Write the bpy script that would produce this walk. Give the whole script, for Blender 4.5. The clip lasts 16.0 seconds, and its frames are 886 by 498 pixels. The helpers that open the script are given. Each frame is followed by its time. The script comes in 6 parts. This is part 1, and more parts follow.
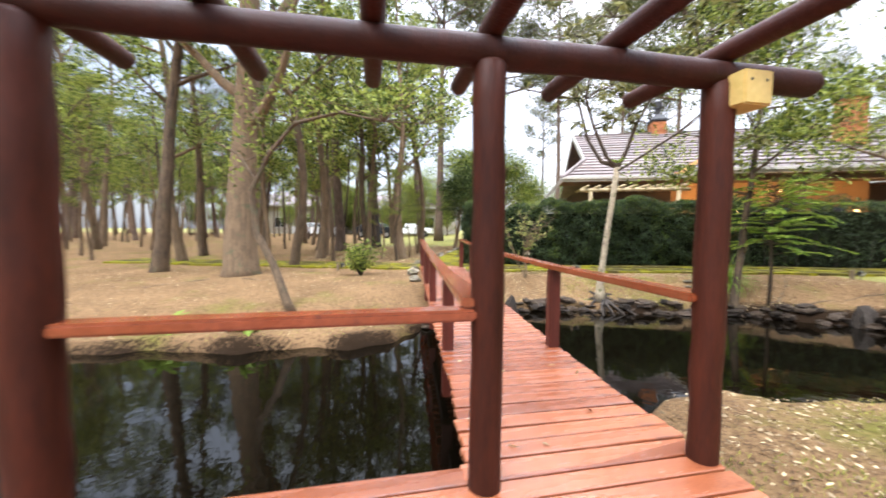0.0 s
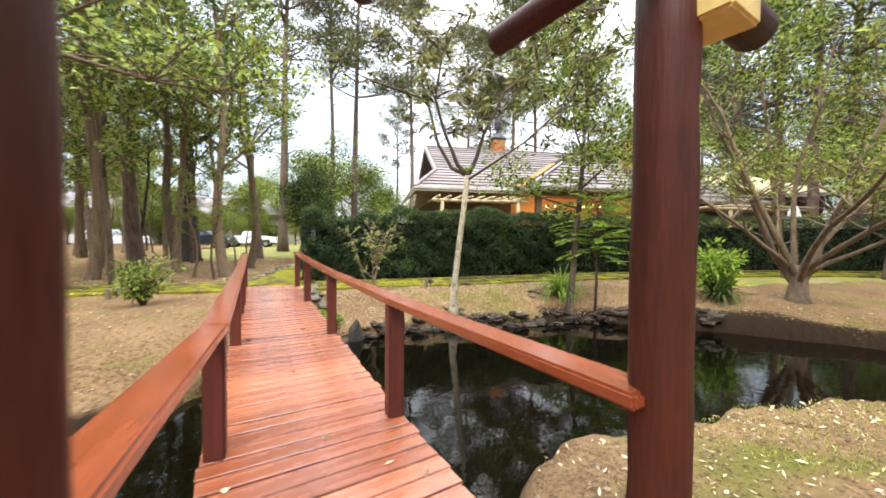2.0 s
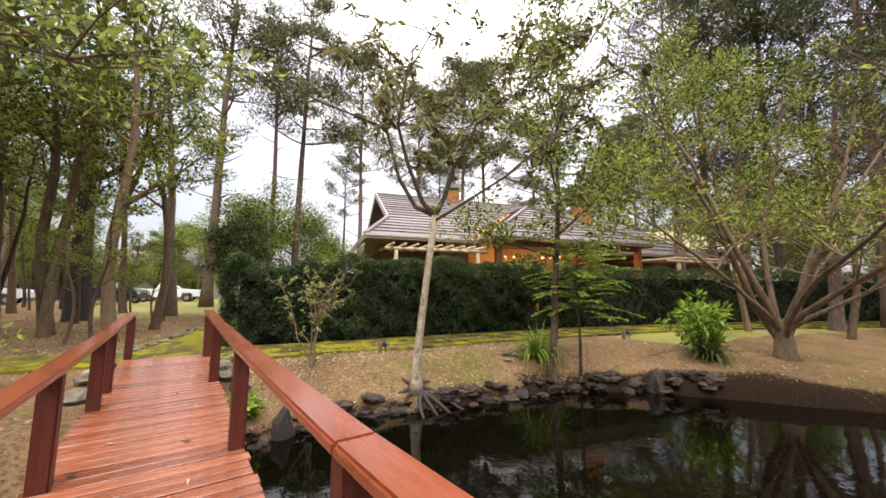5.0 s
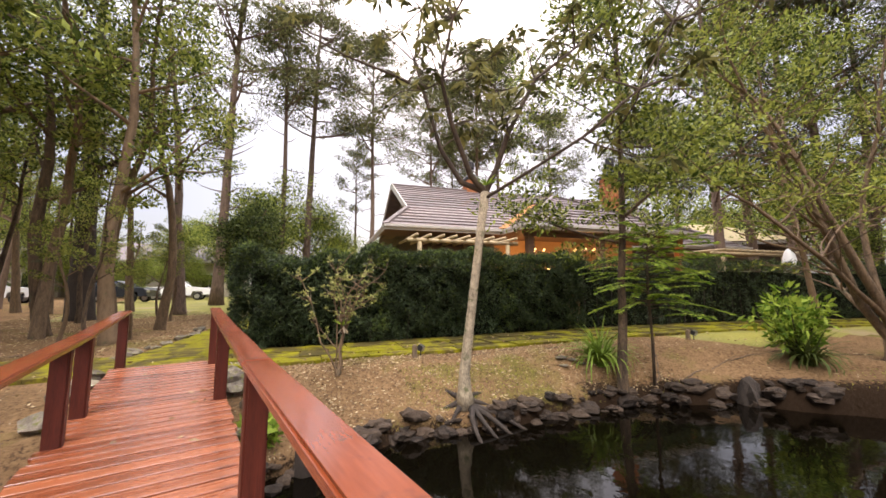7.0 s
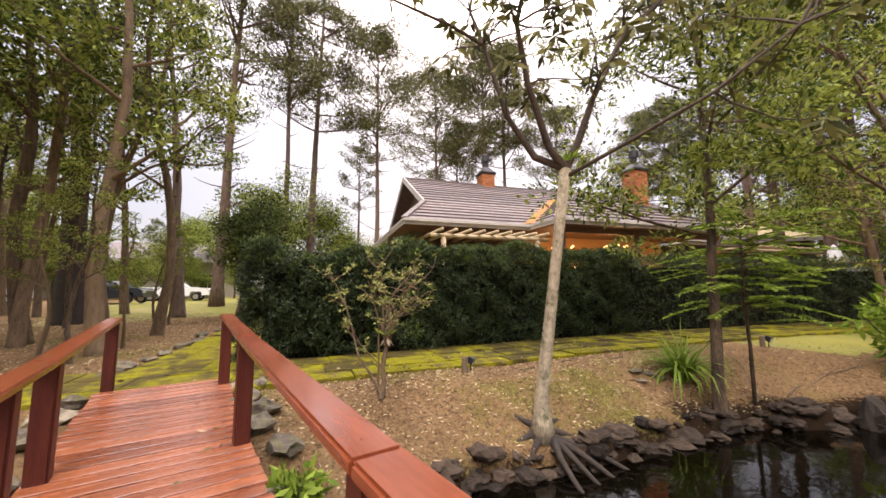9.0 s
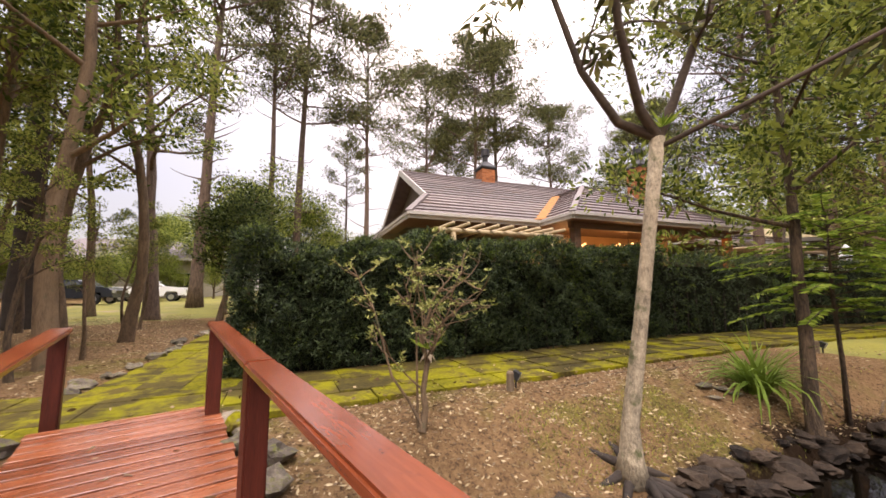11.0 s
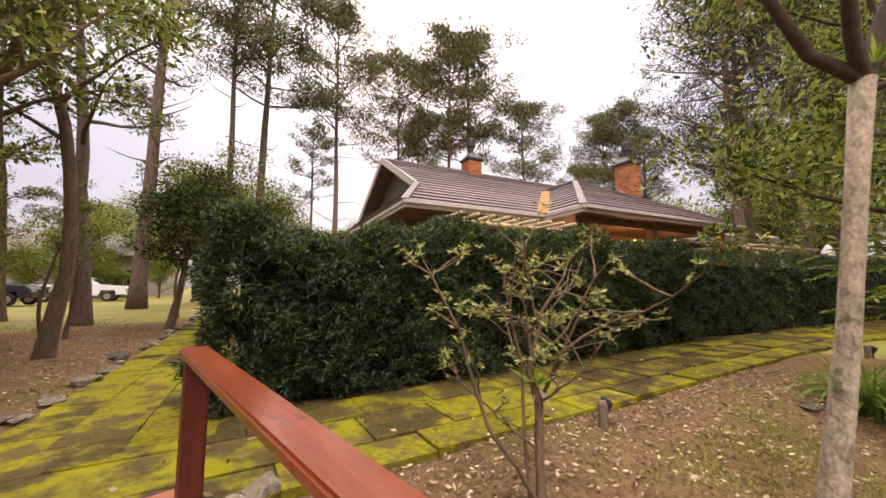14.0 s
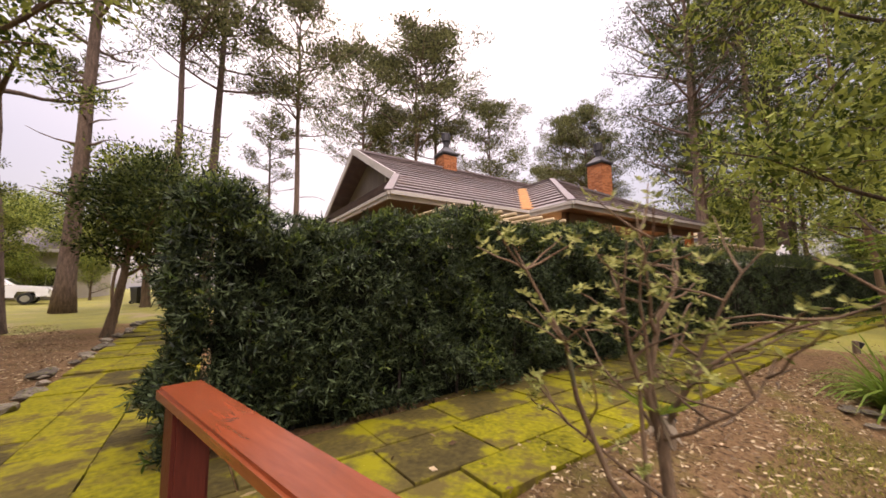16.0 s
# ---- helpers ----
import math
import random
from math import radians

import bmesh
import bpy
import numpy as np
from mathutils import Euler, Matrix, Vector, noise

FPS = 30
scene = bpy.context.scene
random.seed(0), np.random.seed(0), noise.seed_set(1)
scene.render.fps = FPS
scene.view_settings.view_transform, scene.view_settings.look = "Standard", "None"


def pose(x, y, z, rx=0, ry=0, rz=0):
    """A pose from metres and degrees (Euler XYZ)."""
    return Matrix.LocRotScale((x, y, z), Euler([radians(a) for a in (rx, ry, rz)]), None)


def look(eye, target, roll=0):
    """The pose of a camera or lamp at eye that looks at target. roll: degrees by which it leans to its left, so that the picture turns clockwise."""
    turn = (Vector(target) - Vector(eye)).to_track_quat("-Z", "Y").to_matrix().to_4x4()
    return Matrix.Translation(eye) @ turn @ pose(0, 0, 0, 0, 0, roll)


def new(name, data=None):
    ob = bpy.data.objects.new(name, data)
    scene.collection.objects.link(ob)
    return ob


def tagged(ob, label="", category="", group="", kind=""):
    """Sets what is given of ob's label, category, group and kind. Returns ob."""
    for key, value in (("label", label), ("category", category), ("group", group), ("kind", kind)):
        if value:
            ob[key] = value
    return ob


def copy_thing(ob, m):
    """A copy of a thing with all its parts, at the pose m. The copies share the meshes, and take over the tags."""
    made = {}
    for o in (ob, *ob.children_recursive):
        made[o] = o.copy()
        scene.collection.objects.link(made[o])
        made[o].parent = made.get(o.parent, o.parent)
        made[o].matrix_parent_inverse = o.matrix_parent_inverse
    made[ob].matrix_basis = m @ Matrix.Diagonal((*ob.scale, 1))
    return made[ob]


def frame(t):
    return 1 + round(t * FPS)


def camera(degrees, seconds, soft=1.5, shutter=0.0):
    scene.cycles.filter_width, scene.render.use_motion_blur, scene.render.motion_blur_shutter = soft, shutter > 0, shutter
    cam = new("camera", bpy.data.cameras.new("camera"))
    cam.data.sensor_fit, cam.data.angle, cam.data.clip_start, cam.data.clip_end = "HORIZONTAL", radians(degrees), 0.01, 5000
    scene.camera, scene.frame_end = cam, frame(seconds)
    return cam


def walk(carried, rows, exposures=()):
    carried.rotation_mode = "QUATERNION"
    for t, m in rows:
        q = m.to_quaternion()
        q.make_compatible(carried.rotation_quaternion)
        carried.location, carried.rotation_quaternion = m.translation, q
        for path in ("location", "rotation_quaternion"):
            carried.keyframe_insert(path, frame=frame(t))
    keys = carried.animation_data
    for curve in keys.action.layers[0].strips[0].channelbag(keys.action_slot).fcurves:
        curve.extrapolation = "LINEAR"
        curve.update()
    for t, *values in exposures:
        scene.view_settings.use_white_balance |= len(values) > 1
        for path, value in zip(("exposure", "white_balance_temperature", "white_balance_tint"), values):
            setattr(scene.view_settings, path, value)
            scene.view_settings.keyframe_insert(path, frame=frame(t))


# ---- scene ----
cam = camera(100.8, 16.0, 1.6, 0.5)
PATH = [
    (0, (0.281, 0.42, 1.257), (0.465, 2.408, 1.155), 0.4),
    (0.5, (0.497, 0.697, 1.29), (0.952, 2.642, 1.192), 0.3),
    (1, (0.639, 1.049, 1.313), (1.264, 2.946, 1.215), 0.5),
    (1.5, (0.733, 1.367, 1.326), (1.536, 3.196, 1.234), 1.1),
    (2, (0.909, 1.638, 1.329), (1.823, 3.416, 1.278), 0.4),
    (2.5, (0.969, 1.88, 1.289), (2.012, 3.586, 1.286), 0.3),
    (3, (1.088, 2.152, 1.332), (2.233, 3.79, 1.394), 0.3),
    (3.5, (1.218, 2.381, 1.348), (2.406, 3.975, 1.566), 0.2),
    (6, (1.459, 3.756, 1.33), (2.583, 5.394, 1.563), 0.0),
    (6.5, (1.524, 4.13, 1.313), (2.641, 5.775, 1.532), -0.1),
    (7, (1.519, 4.486, 1.273), (2.637, 6.129, 1.496), -0.1),
    (7.5, (1.499, 4.831, 1.308), (2.618, 6.473, 1.529), -0.1),
    (8, (1.498, 5.229, 1.289), (2.622, 6.869, 1.506), -0.1),
    (8.5, (1.461, 5.584, 1.288), (2.588, 7.221, 1.507), -0.2),
    (9, (1.425, 5.901, 1.299), (2.553, 7.538, 1.52), -0.2),
    (11.5, (1.406, 7.447, 1.307), (2.635, 9.009, 1.528), -0.1),
    (12, (1.401, 7.728, 1.324), (2.663, 9.264, 1.544), -0.1),
    (12.5, (1.446, 8.03, 1.306), (2.75, 9.531, 1.522), -0.1),
    (13, (1.425, 8.294, 1.308), (2.754, 9.773, 1.526), 0.1),
    (13.5, (1.376, 8.543, 1.348), (2.719, 10.009, 1.564), 0.1),
    (14, (1.402, 8.836, 1.347), (2.762, 10.288, 1.557), -0.1),
    (14.5, (1.387, 9.055, 1.336), (2.764, 10.49, 1.546), -0.2),
    (15, (1.362, 9.182, 1.391), (2.777, 10.581, 1.59), -0.6),
    (15.5, (1.392, 9.412, 1.369), (2.863, 10.754, 1.559), -0.9),
    (16, (1.407, 9.789, 1.356), (2.918, 11.083, 1.559), -0.4),
]
EXPOSURES = ((0.0, 1.45, 5750, 10), (2.0, 1.43, 5850, 6), (3.5, 1.08, 6050, 10), (7.0, 0.86, 6450, 18), (12.5, 0.72, 6800, 24), (16.0, 0.60, 6850, 28))
walk(cam, [(t, look(eye, target, roll)) for t, eye, target, roll in PATH],
     EXPOSURES)

# ---- world, sun, exposure ----
world = bpy.data.worlds.new("overcast_sky")
scene.world = world
world.use_nodes = True
wn, wl = world.node_tree.nodes, world.node_tree.links
wn.clear()
sky = wn.new("ShaderNodeTexSky")
sky.sky_type = "NISHITA"
sky.sun_disc = False
sky.sun_elevation, sky.sun_rotation = radians(48), radians(38)
sky.dust_density, sky.air_density = 4.0, 1.0
sky_bg = wn.new("ShaderNodeBackground")
sky_bg.inputs["Strength"].default_value = 0.05
cloud_bg = wn.new("ShaderNodeBackground")
cloud_noise = wn.new("ShaderNodeTexNoise")
cloud_noise.inputs["Scale"].default_value = 1.6
cloud_noise.inputs["Detail"].default_value = 4
cloud_ramp = wn.new("ShaderNodeValToRGB")
cloud_ramp.color_ramp.elements[0].position, cloud_ramp.color_ramp.elements[1].position = 0.3, 0.75
cloud_ramp.color_ramp.elements[0].color = (0.90, 0.91, 0.94, 1)
cloud_ramp.color_ramp.elements[1].color = (1.0, 0.99, 0.97, 1)
wl.new(cloud_noise.outputs["Fac"], cloud_ramp.inputs["Fac"])
wl.new(cloud_ramp.outputs["Color"], cloud_bg.inputs["Color"])
# overcast: the zenith is three times as bright as the horizon
w_co = wn.new("ShaderNodeTexCoord")
w_sep = wn.new("ShaderNodeSeparateXYZ")
w_up = wn.new("ShaderNodeMapRange")
w_up.inputs["To Min"].default_value, w_up.inputs["To Max"].default_value = 0.23, 3.9
w_sq = wn.new("ShaderNodeMath")
w_sq.operation = "POWER"
w_sq.inputs[1].default_value = 3.5
wl.new(w_co.outputs["Generated"], w_sep.inputs["Vector"])
wl.new(w_sep.outputs["Z"], w_sq.inputs[0])
wl.new(w_sq.outputs["Value"], w_up.inputs["Value"])
wl.new(w_up.outputs["Result"], cloud_bg.inputs["Strength"])
add_bg = wn.new("ShaderNodeAddShader")
w_out = wn.new("ShaderNodeOutputWorld")
wl.new(sky.outputs["Color"], sky_bg.inputs["Color"])
wl.new(sky_bg.outputs["Background"], add_bg.inputs[0])
wl.new(cloud_bg.outputs["Background"], add_bg.inputs[1])
wl.new(add_bg.outputs["Shader"], w_out.inputs["Surface"])

sun_data = bpy.data.lights.new("sun", "SUN")
sun_data.energy, sun_data.angle, sun_data.color = 1.5, radians(25), (1.0, 0.93, 0.82)
sun = new("sun", sun_data)
sun.rotation_euler = (radians(42), 0, radians(-38))


# ---- materials ----
def material(name, dark, light, scale=4.0, rough=0.7, bump=0.3, fine=40.0, stretch=(1, 1, 1), random_mix=0.0, metallic=0.0,
             island=False, spot=None, spot_scale=1.5, spot_at=0.6, rough_var=0.1, sheen=0.5, thin=0.0, bump_depth=0.01, world_space=False):
    m = bpy.data.materials.new(name)
    m.use_nodes = True
    n, l = m.node_tree.nodes, m.node_tree.links
    b = n["Principled BSDF"]
    co = n.new("ShaderNodeTexCoord")
    mp = n.new("ShaderNodeMapping")
    mp.inputs["Scale"].default_value = stretch
    space = n.new("ShaderNodeNewGeometry").outputs["Position"] if world_space else co.outputs["Object"]
    l.new(space, mp.inputs["Vector"])
    big = n.new("ShaderNodeTexNoise")
    big.inputs["Scale"].default_value, big.inputs["Detail"].default_value = scale, 5
    small = n.new("ShaderNodeTexNoise")
    small.inputs["Scale"].default_value, small.inputs["Detail"].default_value = fine, 6
    for q in (big, small):
        l.new(mp.outputs["Vector"], q.inputs["Vector"])
    mix = n.new("ShaderNodeMath")
    mix.operation = "MULTIPLY_ADD"
    mix.inputs[1].default_value = 0.45
    l.new(small.outputs["Fac"], mix.inputs[0])
    half = n.new("ShaderNodeMath")
    half.operation = "MULTIPLY"
    half.inputs[1].default_value = 0.55
    l.new(big.outputs["Fac"], half.inputs[0])
    l.new(half.outputs["Value"], mix.inputs[2])
    fac = mix.outputs["Value"]
    if random_mix:
        src = n.new("ShaderNodeNewGeometry") if island else n.new("ShaderNodeObjectInfo")
        rnd = src.outputs["Random Per Island"] if island else src.outputs["Random"]
        add = n.new("ShaderNodeMath")
        add.operation = "MULTIPLY_ADD"
        add.inputs[1].default_value = random_mix
        l.new(rnd, add.inputs[0])
        off = n.new("ShaderNodeMath")
        off.operation = "SUBTRACT"
        off.inputs[1].default_value = random_mix / 2
        l.new(fac, off.inputs[0])
        l.new(off.outputs["Value"], add.inputs[2])
        fac = add.outputs["Value"]
    ramp = n.new("ShaderNodeValToRGB")
    ramp.color_ramp.elements[0].position, ramp.color_ramp.elements[1].position = 0.3, 0.7
    ramp.color_ramp.elements[0].color, ramp.color_ramp.elements[1].color = (*dark, 1), (*light, 1)
    l.new(fac, ramp.inputs["Fac"])
    colour = ramp.outputs["Color"]
    if spot:
        sp = n.new("ShaderNodeTexNoise")
        sp.inputs["Scale"].default_value, sp.inputs["Detail"].default_value = spot_scale, 7
        sp.inputs["Roughness"].default_value = 0.65
        l.new(space, sp.inputs["Vector"])
        sr = n.new("ShaderNodeValToRGB")
        sr.color_ramp.elements[0].position, sr.color_ramp.elements[1].position = spot_at - 0.06, spot_at + 0.06
        l.new(sp.outputs["Fac"], sr.inputs["Fac"])
        cm = n.new("ShaderNodeMix")
        cm.data_type = "RGBA"
        l.new(sr.outputs["Color"], cm.inputs["Factor"])
        l.new(colour, cm.inputs["A"])
        cm.inputs["B"].default_value = (*spot, 1)
        colour = cm.outputs["Result"]
    l.new(colour, b.inputs["Base Color"])
    rr = n.new("ShaderNodeMapRange")
    rr.inputs["To Min"].default_value, rr.inputs["To Max"].default_value = max(0.02, rough - rough_var), min(1, rough + rough_var)
    l.new(big.outputs["Fac"], rr.inputs["Value"])
    l.new(rr.outputs["Result"], b.inputs["Roughness"])
    b.inputs["Metallic"].default_value = metallic
    b.inputs["Specular IOR Level"].default_value = sheen
    if bump:
        bp = n.new("ShaderNodeBump")
        bp.inputs["Strength"].default_value, bp.inputs["Distance"].default_value = bump, bump_depth
        l.new(mix.outputs["Value"], bp.inputs["Height"])
        l.new(bp.outputs["Normal"], b.inputs["Normal"])
    if thin:
        tr = n.new("ShaderNodeBsdfTranslucent")
        l.new(colour, tr.inputs["Color"])
        ms = n.new("ShaderNodeMixShader")
        ms.inputs["Fac"].default_value = thin
        l.new(b.outputs["BSDF"], ms.inputs[1])
        l.new(tr.outputs["BSDF"], ms.inputs[2])
        l.new(ms.outputs["Shader"], n["Material Output"].inputs["Surface"])
    return m


def foliage(name, dark, light, rough=0.5, thin=0.3):
    return material(name, dark, light, scale=0.9, fine=9, rough=rough, bump=0, random_mix=0.8, island=True, thin=thin, sheen=0.13)


def glow(name, colour, strength):
    m = bpy.data.materials.new(name)
    m.use_nodes = True
    b = m.node_tree.nodes["Principled BSDF"]
    b.inputs["Base Color"].default_value = (*colour, 1)
    b.inputs["Emission Color"].default_value = (*colour, 1)
    b.inputs["Emission Strength"].default_value = strength
    return m


M_DECK = material("wet_deck_paint", (0.18, 0.046, 0.016), (0.37, 0.118, 0.048), scale=2.5, fine=30, rough=0.26, rough_var=0.16, bump=0.22, sheen=1.0,
                  stretch=(1, 6, 6), random_mix=0.35, spot=(0.13, 0.045, 0.025), spot_scale=3.0, spot_at=0.66)
M_LOG = material("stained_log", (0.015, 0.0045, 0.0025), (0.066, 0.015, 0.006), scale=3, fine=26, rough=0.55, bump=0.7, sheen=0.2, stretch=(4, 4, 0.5), random_mix=0.2)
M_BEAM = material("stained_beam", (0.026, 0.009, 0.007), (0.055, 0.016, 0.010), scale=3, fine=26, rough=0.55, bump=0.7, sheen=0.2, stretch=(0.5, 4, 4), random_mix=0.25)
M_RAIL = material("painted_rail", (0.150, 0.032, 0.010), (0.260, 0.062, 0.022), scale=3, fine=14, rough=0.20, rough_var=0.12, bump=0.06, sheen=0.9, stretch=(5, 0.6, 5),
                  spot=(0.10, 0.028, 0.018), spot_scale=9, spot_at=0.66)
M_RPOST = material("painted_post", (0.050, 0.010, 0.006), (0.110, 0.022, 0.011), scale=3, fine=24, rough=0.5, bump=0.4, sheen=0.35, stretch=(5, 5, 0.6), random_mix=0.2)
M_UNDER = material("dark_bearer", (0.03, 0.012, 0.008), (0.07, 0.025, 0.016), rough=0.7)
M_BOX = material("yellow_box_paint", (0.50, 0.36, 0.10), (0.66, 0.49, 0.17), scale=8, rough=0.5, bump=0.2)
M_BARK_PALE = material("pale_bark", (0.055, 0.042, 0.026), (0.52, 0.42, 0.28), scale=9, fine=30, rough=0.9, bump=0.9, stretch=(2, 2, 1), random_mix=0.2,
                       spot=(0.12, 0.12, 0.05), spot_scale=6, spot_at=0.62, bump_depth=0.03)
M_BARK = material("brown_bark", (0.036, 0.022, 0.012), (0.22, 0.145, 0.080), scale=4, fine=22, rough=0.95, bump=1.0, stretch=(3, 3, 0.6), random_mix=0.3,
                  spot=(0.10, 0.10, 0.05), spot_scale=3, spot_at=0.64, bump_depth=0.04)
M_BARK_PINE = material("pine_bark", (0.05, 0.031, 0.021), (0.25, 0.17, 0.12), scale=4, fine=18, rough=0.95, bump=1.0, stretch=(3, 3, 0.7), random_mix=0.2, bump_depth=0.05)
M_BARK_DARK = material("dark_bark", (0.018, 0.013, 0.010), (0.06, 0.043, 0.03), scale=5, fine=24, rough=0.9, bump=0.9, bump_depth=0.03)
M_LEAF_HEDGE = foliage("hedge_leaf", (0.011, 0.018, 0.009), (0.088, 0.118, 0.052), rough=0.40, thin=0.15)
# near-black stand-in for the shade deep in the hedge
M_HEDGE_CORE = material("hedge_inner_shade", (0.006, 0.007, 0.004), (0.020, 0.022, 0.012), scale=9, fine=40, rough=0.95, bump=1.0, sheen=0.05, bump_depth=0.08)
M_LEAF_HEDGE_NEW = foliage("hedge_new_leaf", (0.05, 0.085, 0.016), (0.16, 0.20, 0.04), rough=0.45, thin=0.25)
M_LEAF = foliage("broad_leaf", (0.050, 0.075, 0.013), (0.33, 0.375, 0.070))
M_LEAF_BRIGHT = foliage("bright_leaf", (0.117, 0.202, 0.020), (0.368, 0.465, 0.066), thin=0.4)
M_LEAF_DARK = foliage("dark_leaf", (0.020, 0.034, 0.010), (0.130, 0.158, 0.040))
M_LEAF_OLIVE = foliage("olive_leaf", (0.050, 0.052, 0.015), (0.25, 0.235, 0.075))
M_NEEDLE = foliage("pine_needle", (0.045, 0.054, 0.020), (0.235, 0.235, 0.085), rough=0.6, thin=0.25)
M_NEEDLE_DARK = foliage("dark_pine_needle", (0.030, 0.040, 0.016), (0.120, 0.130, 0.045), rough=0.6, thin=0.2)
M_FERN = foliage("fern_leaf", (0.067, 0.132, 0.016), (0.301, 0.403, 0.066), thin=0.35)
M_LITTER = material("dry_leaf_litter", (0.15, 0.092, 0.045), (0.56, 0.43, 0.24), scale=2, fine=20, rough=0.8, bump=0, random_mix=0.9, island=True)
M_GRASS = foliage("grass_blade", (0.134, 0.155, 0.026), (0.419, 0.403, 0.079), thin=0.3)
M_SLAB = material("brown_mossy_slab", (0.036, 0.028, 0.010), (0.130, 0.100, 0.026), scale=2.2, fine=20, rough=0.8, bump=0.7, random_mix=0.14,
                  sheen=0.12, spot=(0.22, 0.200, 0.007), spot_scale=2.2, spot_at=0.55, bump_depth=0.02, world_space=True)
M_SLAB_MOSS = material("green_mossy_slab", (0.058, 0.052, 0.007), (0.35, 0.318, 0.007), scale=2.4, fine=24, rough=0.9, bump=0.9, random_mix=0.12,
                       sheen=0.12, spot=(0.105, 0.080, 0.022), spot_scale=2.4, spot_at=0.54, bump_depth=0.03, world_space=True)
M_MUD = material("wet_bank_mud", (0.030, 0.019, 0.011), (0.10, 0.065, 0.038), scale=3, fine=24, rough=0.55, bump=0.9, bump_depth=0.04)
M_ROCK = material("wet_bank_rock", (0.012, 0.008, 0.005), (0.085, 0.058, 0.038), scale=4, fine=26, rough=0.75, sheen=0.25, bump=0.9, random_mix=0.4, bump_depth=0.03)
M_EDGE = material("grey_edge_stone", (0.09, 0.070, 0.05), (0.34, 0.28, 0.20), scale=4, fine=26, rough=0.85, bump=0.9, random_mix=0.5,
                  spot=(0.14, 0.14, 0.03), spot_scale=5, spot_at=0.58, bump_depth=0.03)
M_TILE = material("slate_roof_tile", (0.10, 0.075, 0.07), (0.23, 0.18, 0.165), scale=3, fine=30, rough=0.55, bump=0.4, random_mix=0.3, spot=(0.16, 0.10, 0.07), spot_scale=1.5, spot_at=0.62)
M_RUST = material("orange_needle_litter", (0.22, 0.09, 0.02), (0.48, 0.22, 0.06), scale=6, fine=40, rough=0.9, bump=0.8)
M_FASCIA = material("pale_fascia_board", (0.40, 0.36, 0.31), (0.56, 0.52, 0.46), scale=3, fine=20, rough=0.6, bump=0.2)
M_SOFFIT = material("brown_soffit", (0.10, 0.055, 0.03), (0.19, 0.105, 0.055), scale=3, fine=20, rough=0.7, stretch=(0.5, 4, 4))
# orange of the porch lamps is painted into this wall colour
M_WALL = material("lamplit_wall", (0.36, 0.20, 0.09), (0.50, 0.30, 0.14), scale=2, fine=20, rough=0.85, bump=0.2)
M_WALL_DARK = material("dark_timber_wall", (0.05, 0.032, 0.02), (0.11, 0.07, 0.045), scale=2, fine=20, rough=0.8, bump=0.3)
M_GABLE = material("grey_gable_board", (0.16, 0.13, 0.11), (0.27, 0.23, 0.20), scale=2, fine=20, rough=0.8, bump=0.3, stretch=(5, 5, 0.5))
M_BRICK = material("orange_brick", (0.30, 0.10, 0.035), (0.50, 0.19, 0.07), scale=6, fine=30, rough=0.85, bump=0.5, random_mix=0.6)
M_MORTAR = material("brick_mortar", (0.22, 0.13, 0.08), (0.34, 0.22, 0.15), rough=0.9)
M_CAP = material("dark_chimney_cap", (0.02, 0.018, 0.018), (0.05, 0.045, 0.045), rough=0.5)
M_LOGPALE = material("pale_pergola_log", (0.33, 0.24, 0.12), (0.55, 0.43, 0.25), scale=4, rough=0.7, bump=0.4)
M_WHITE = material("pale_render", (0.30, 0.26, 0.20), (0.44, 0.39, 0.31), rough=0.8, bump=0.1)
M_CARPAINT = material("white_car_paint", (0.72, 0.72, 0.72), (0.80, 0.80, 0.80), rough=0.2, bump=0)
M_CARDARK = material("dark_car_paint", (0.02, 0.022, 0.028), (0.03, 0.033, 0.04), rough=0.2, bump=0)
M_CARGLASS = material("dark_glass", (0.012, 0.014, 0.016), (0.02, 0.022, 0.025), rough=0.06, bump=0, sheen=0.8)
M_TYRE = material("tyre_rubber", (0.012, 0.012, 0.012), (0.025, 0.025, 0.025), rough=0.85)
M_RIM = material("wheel_metal", (0.45, 0.45, 0.46), (0.6, 0.6, 0.6), rough=0.3, metallic=0.9, bump=0)
M_LAMPWOOD = material("lamp_stake_wood", (0.10, 0.07, 0.04), (0.22, 0.16, 0.10), rough=0.85, bump=0.5)
M_LAMPBLACK = material("lamp_black_metal", (0.015, 0.015, 0.015), (0.035, 0.035, 0.035), rough=0.4)
M_LENS = material("lamp_lens", (0.35, 0.35, 0.33), (0.5, 0.5, 0.48), rough=0.1, bump=0)
M_CANVAS = material("white_canvas", (0.72, 0.70, 0.66), (0.82, 0.80, 0.76), rough=0.8, bump=0.1)
M_BULB = glow("warm_bulb", (1.0, 0.55, 0.18), 3.0)
M_SHEET = material("yellow_roof_sheet", (0.42, 0.32, 0.14), (0.58, 0.46, 0.22), rough=0.7)
M_BIN = material("dark_bin_plastic", (0.03, 0.035, 0.035), (0.06, 0.065, 0.065), rough=0.5)


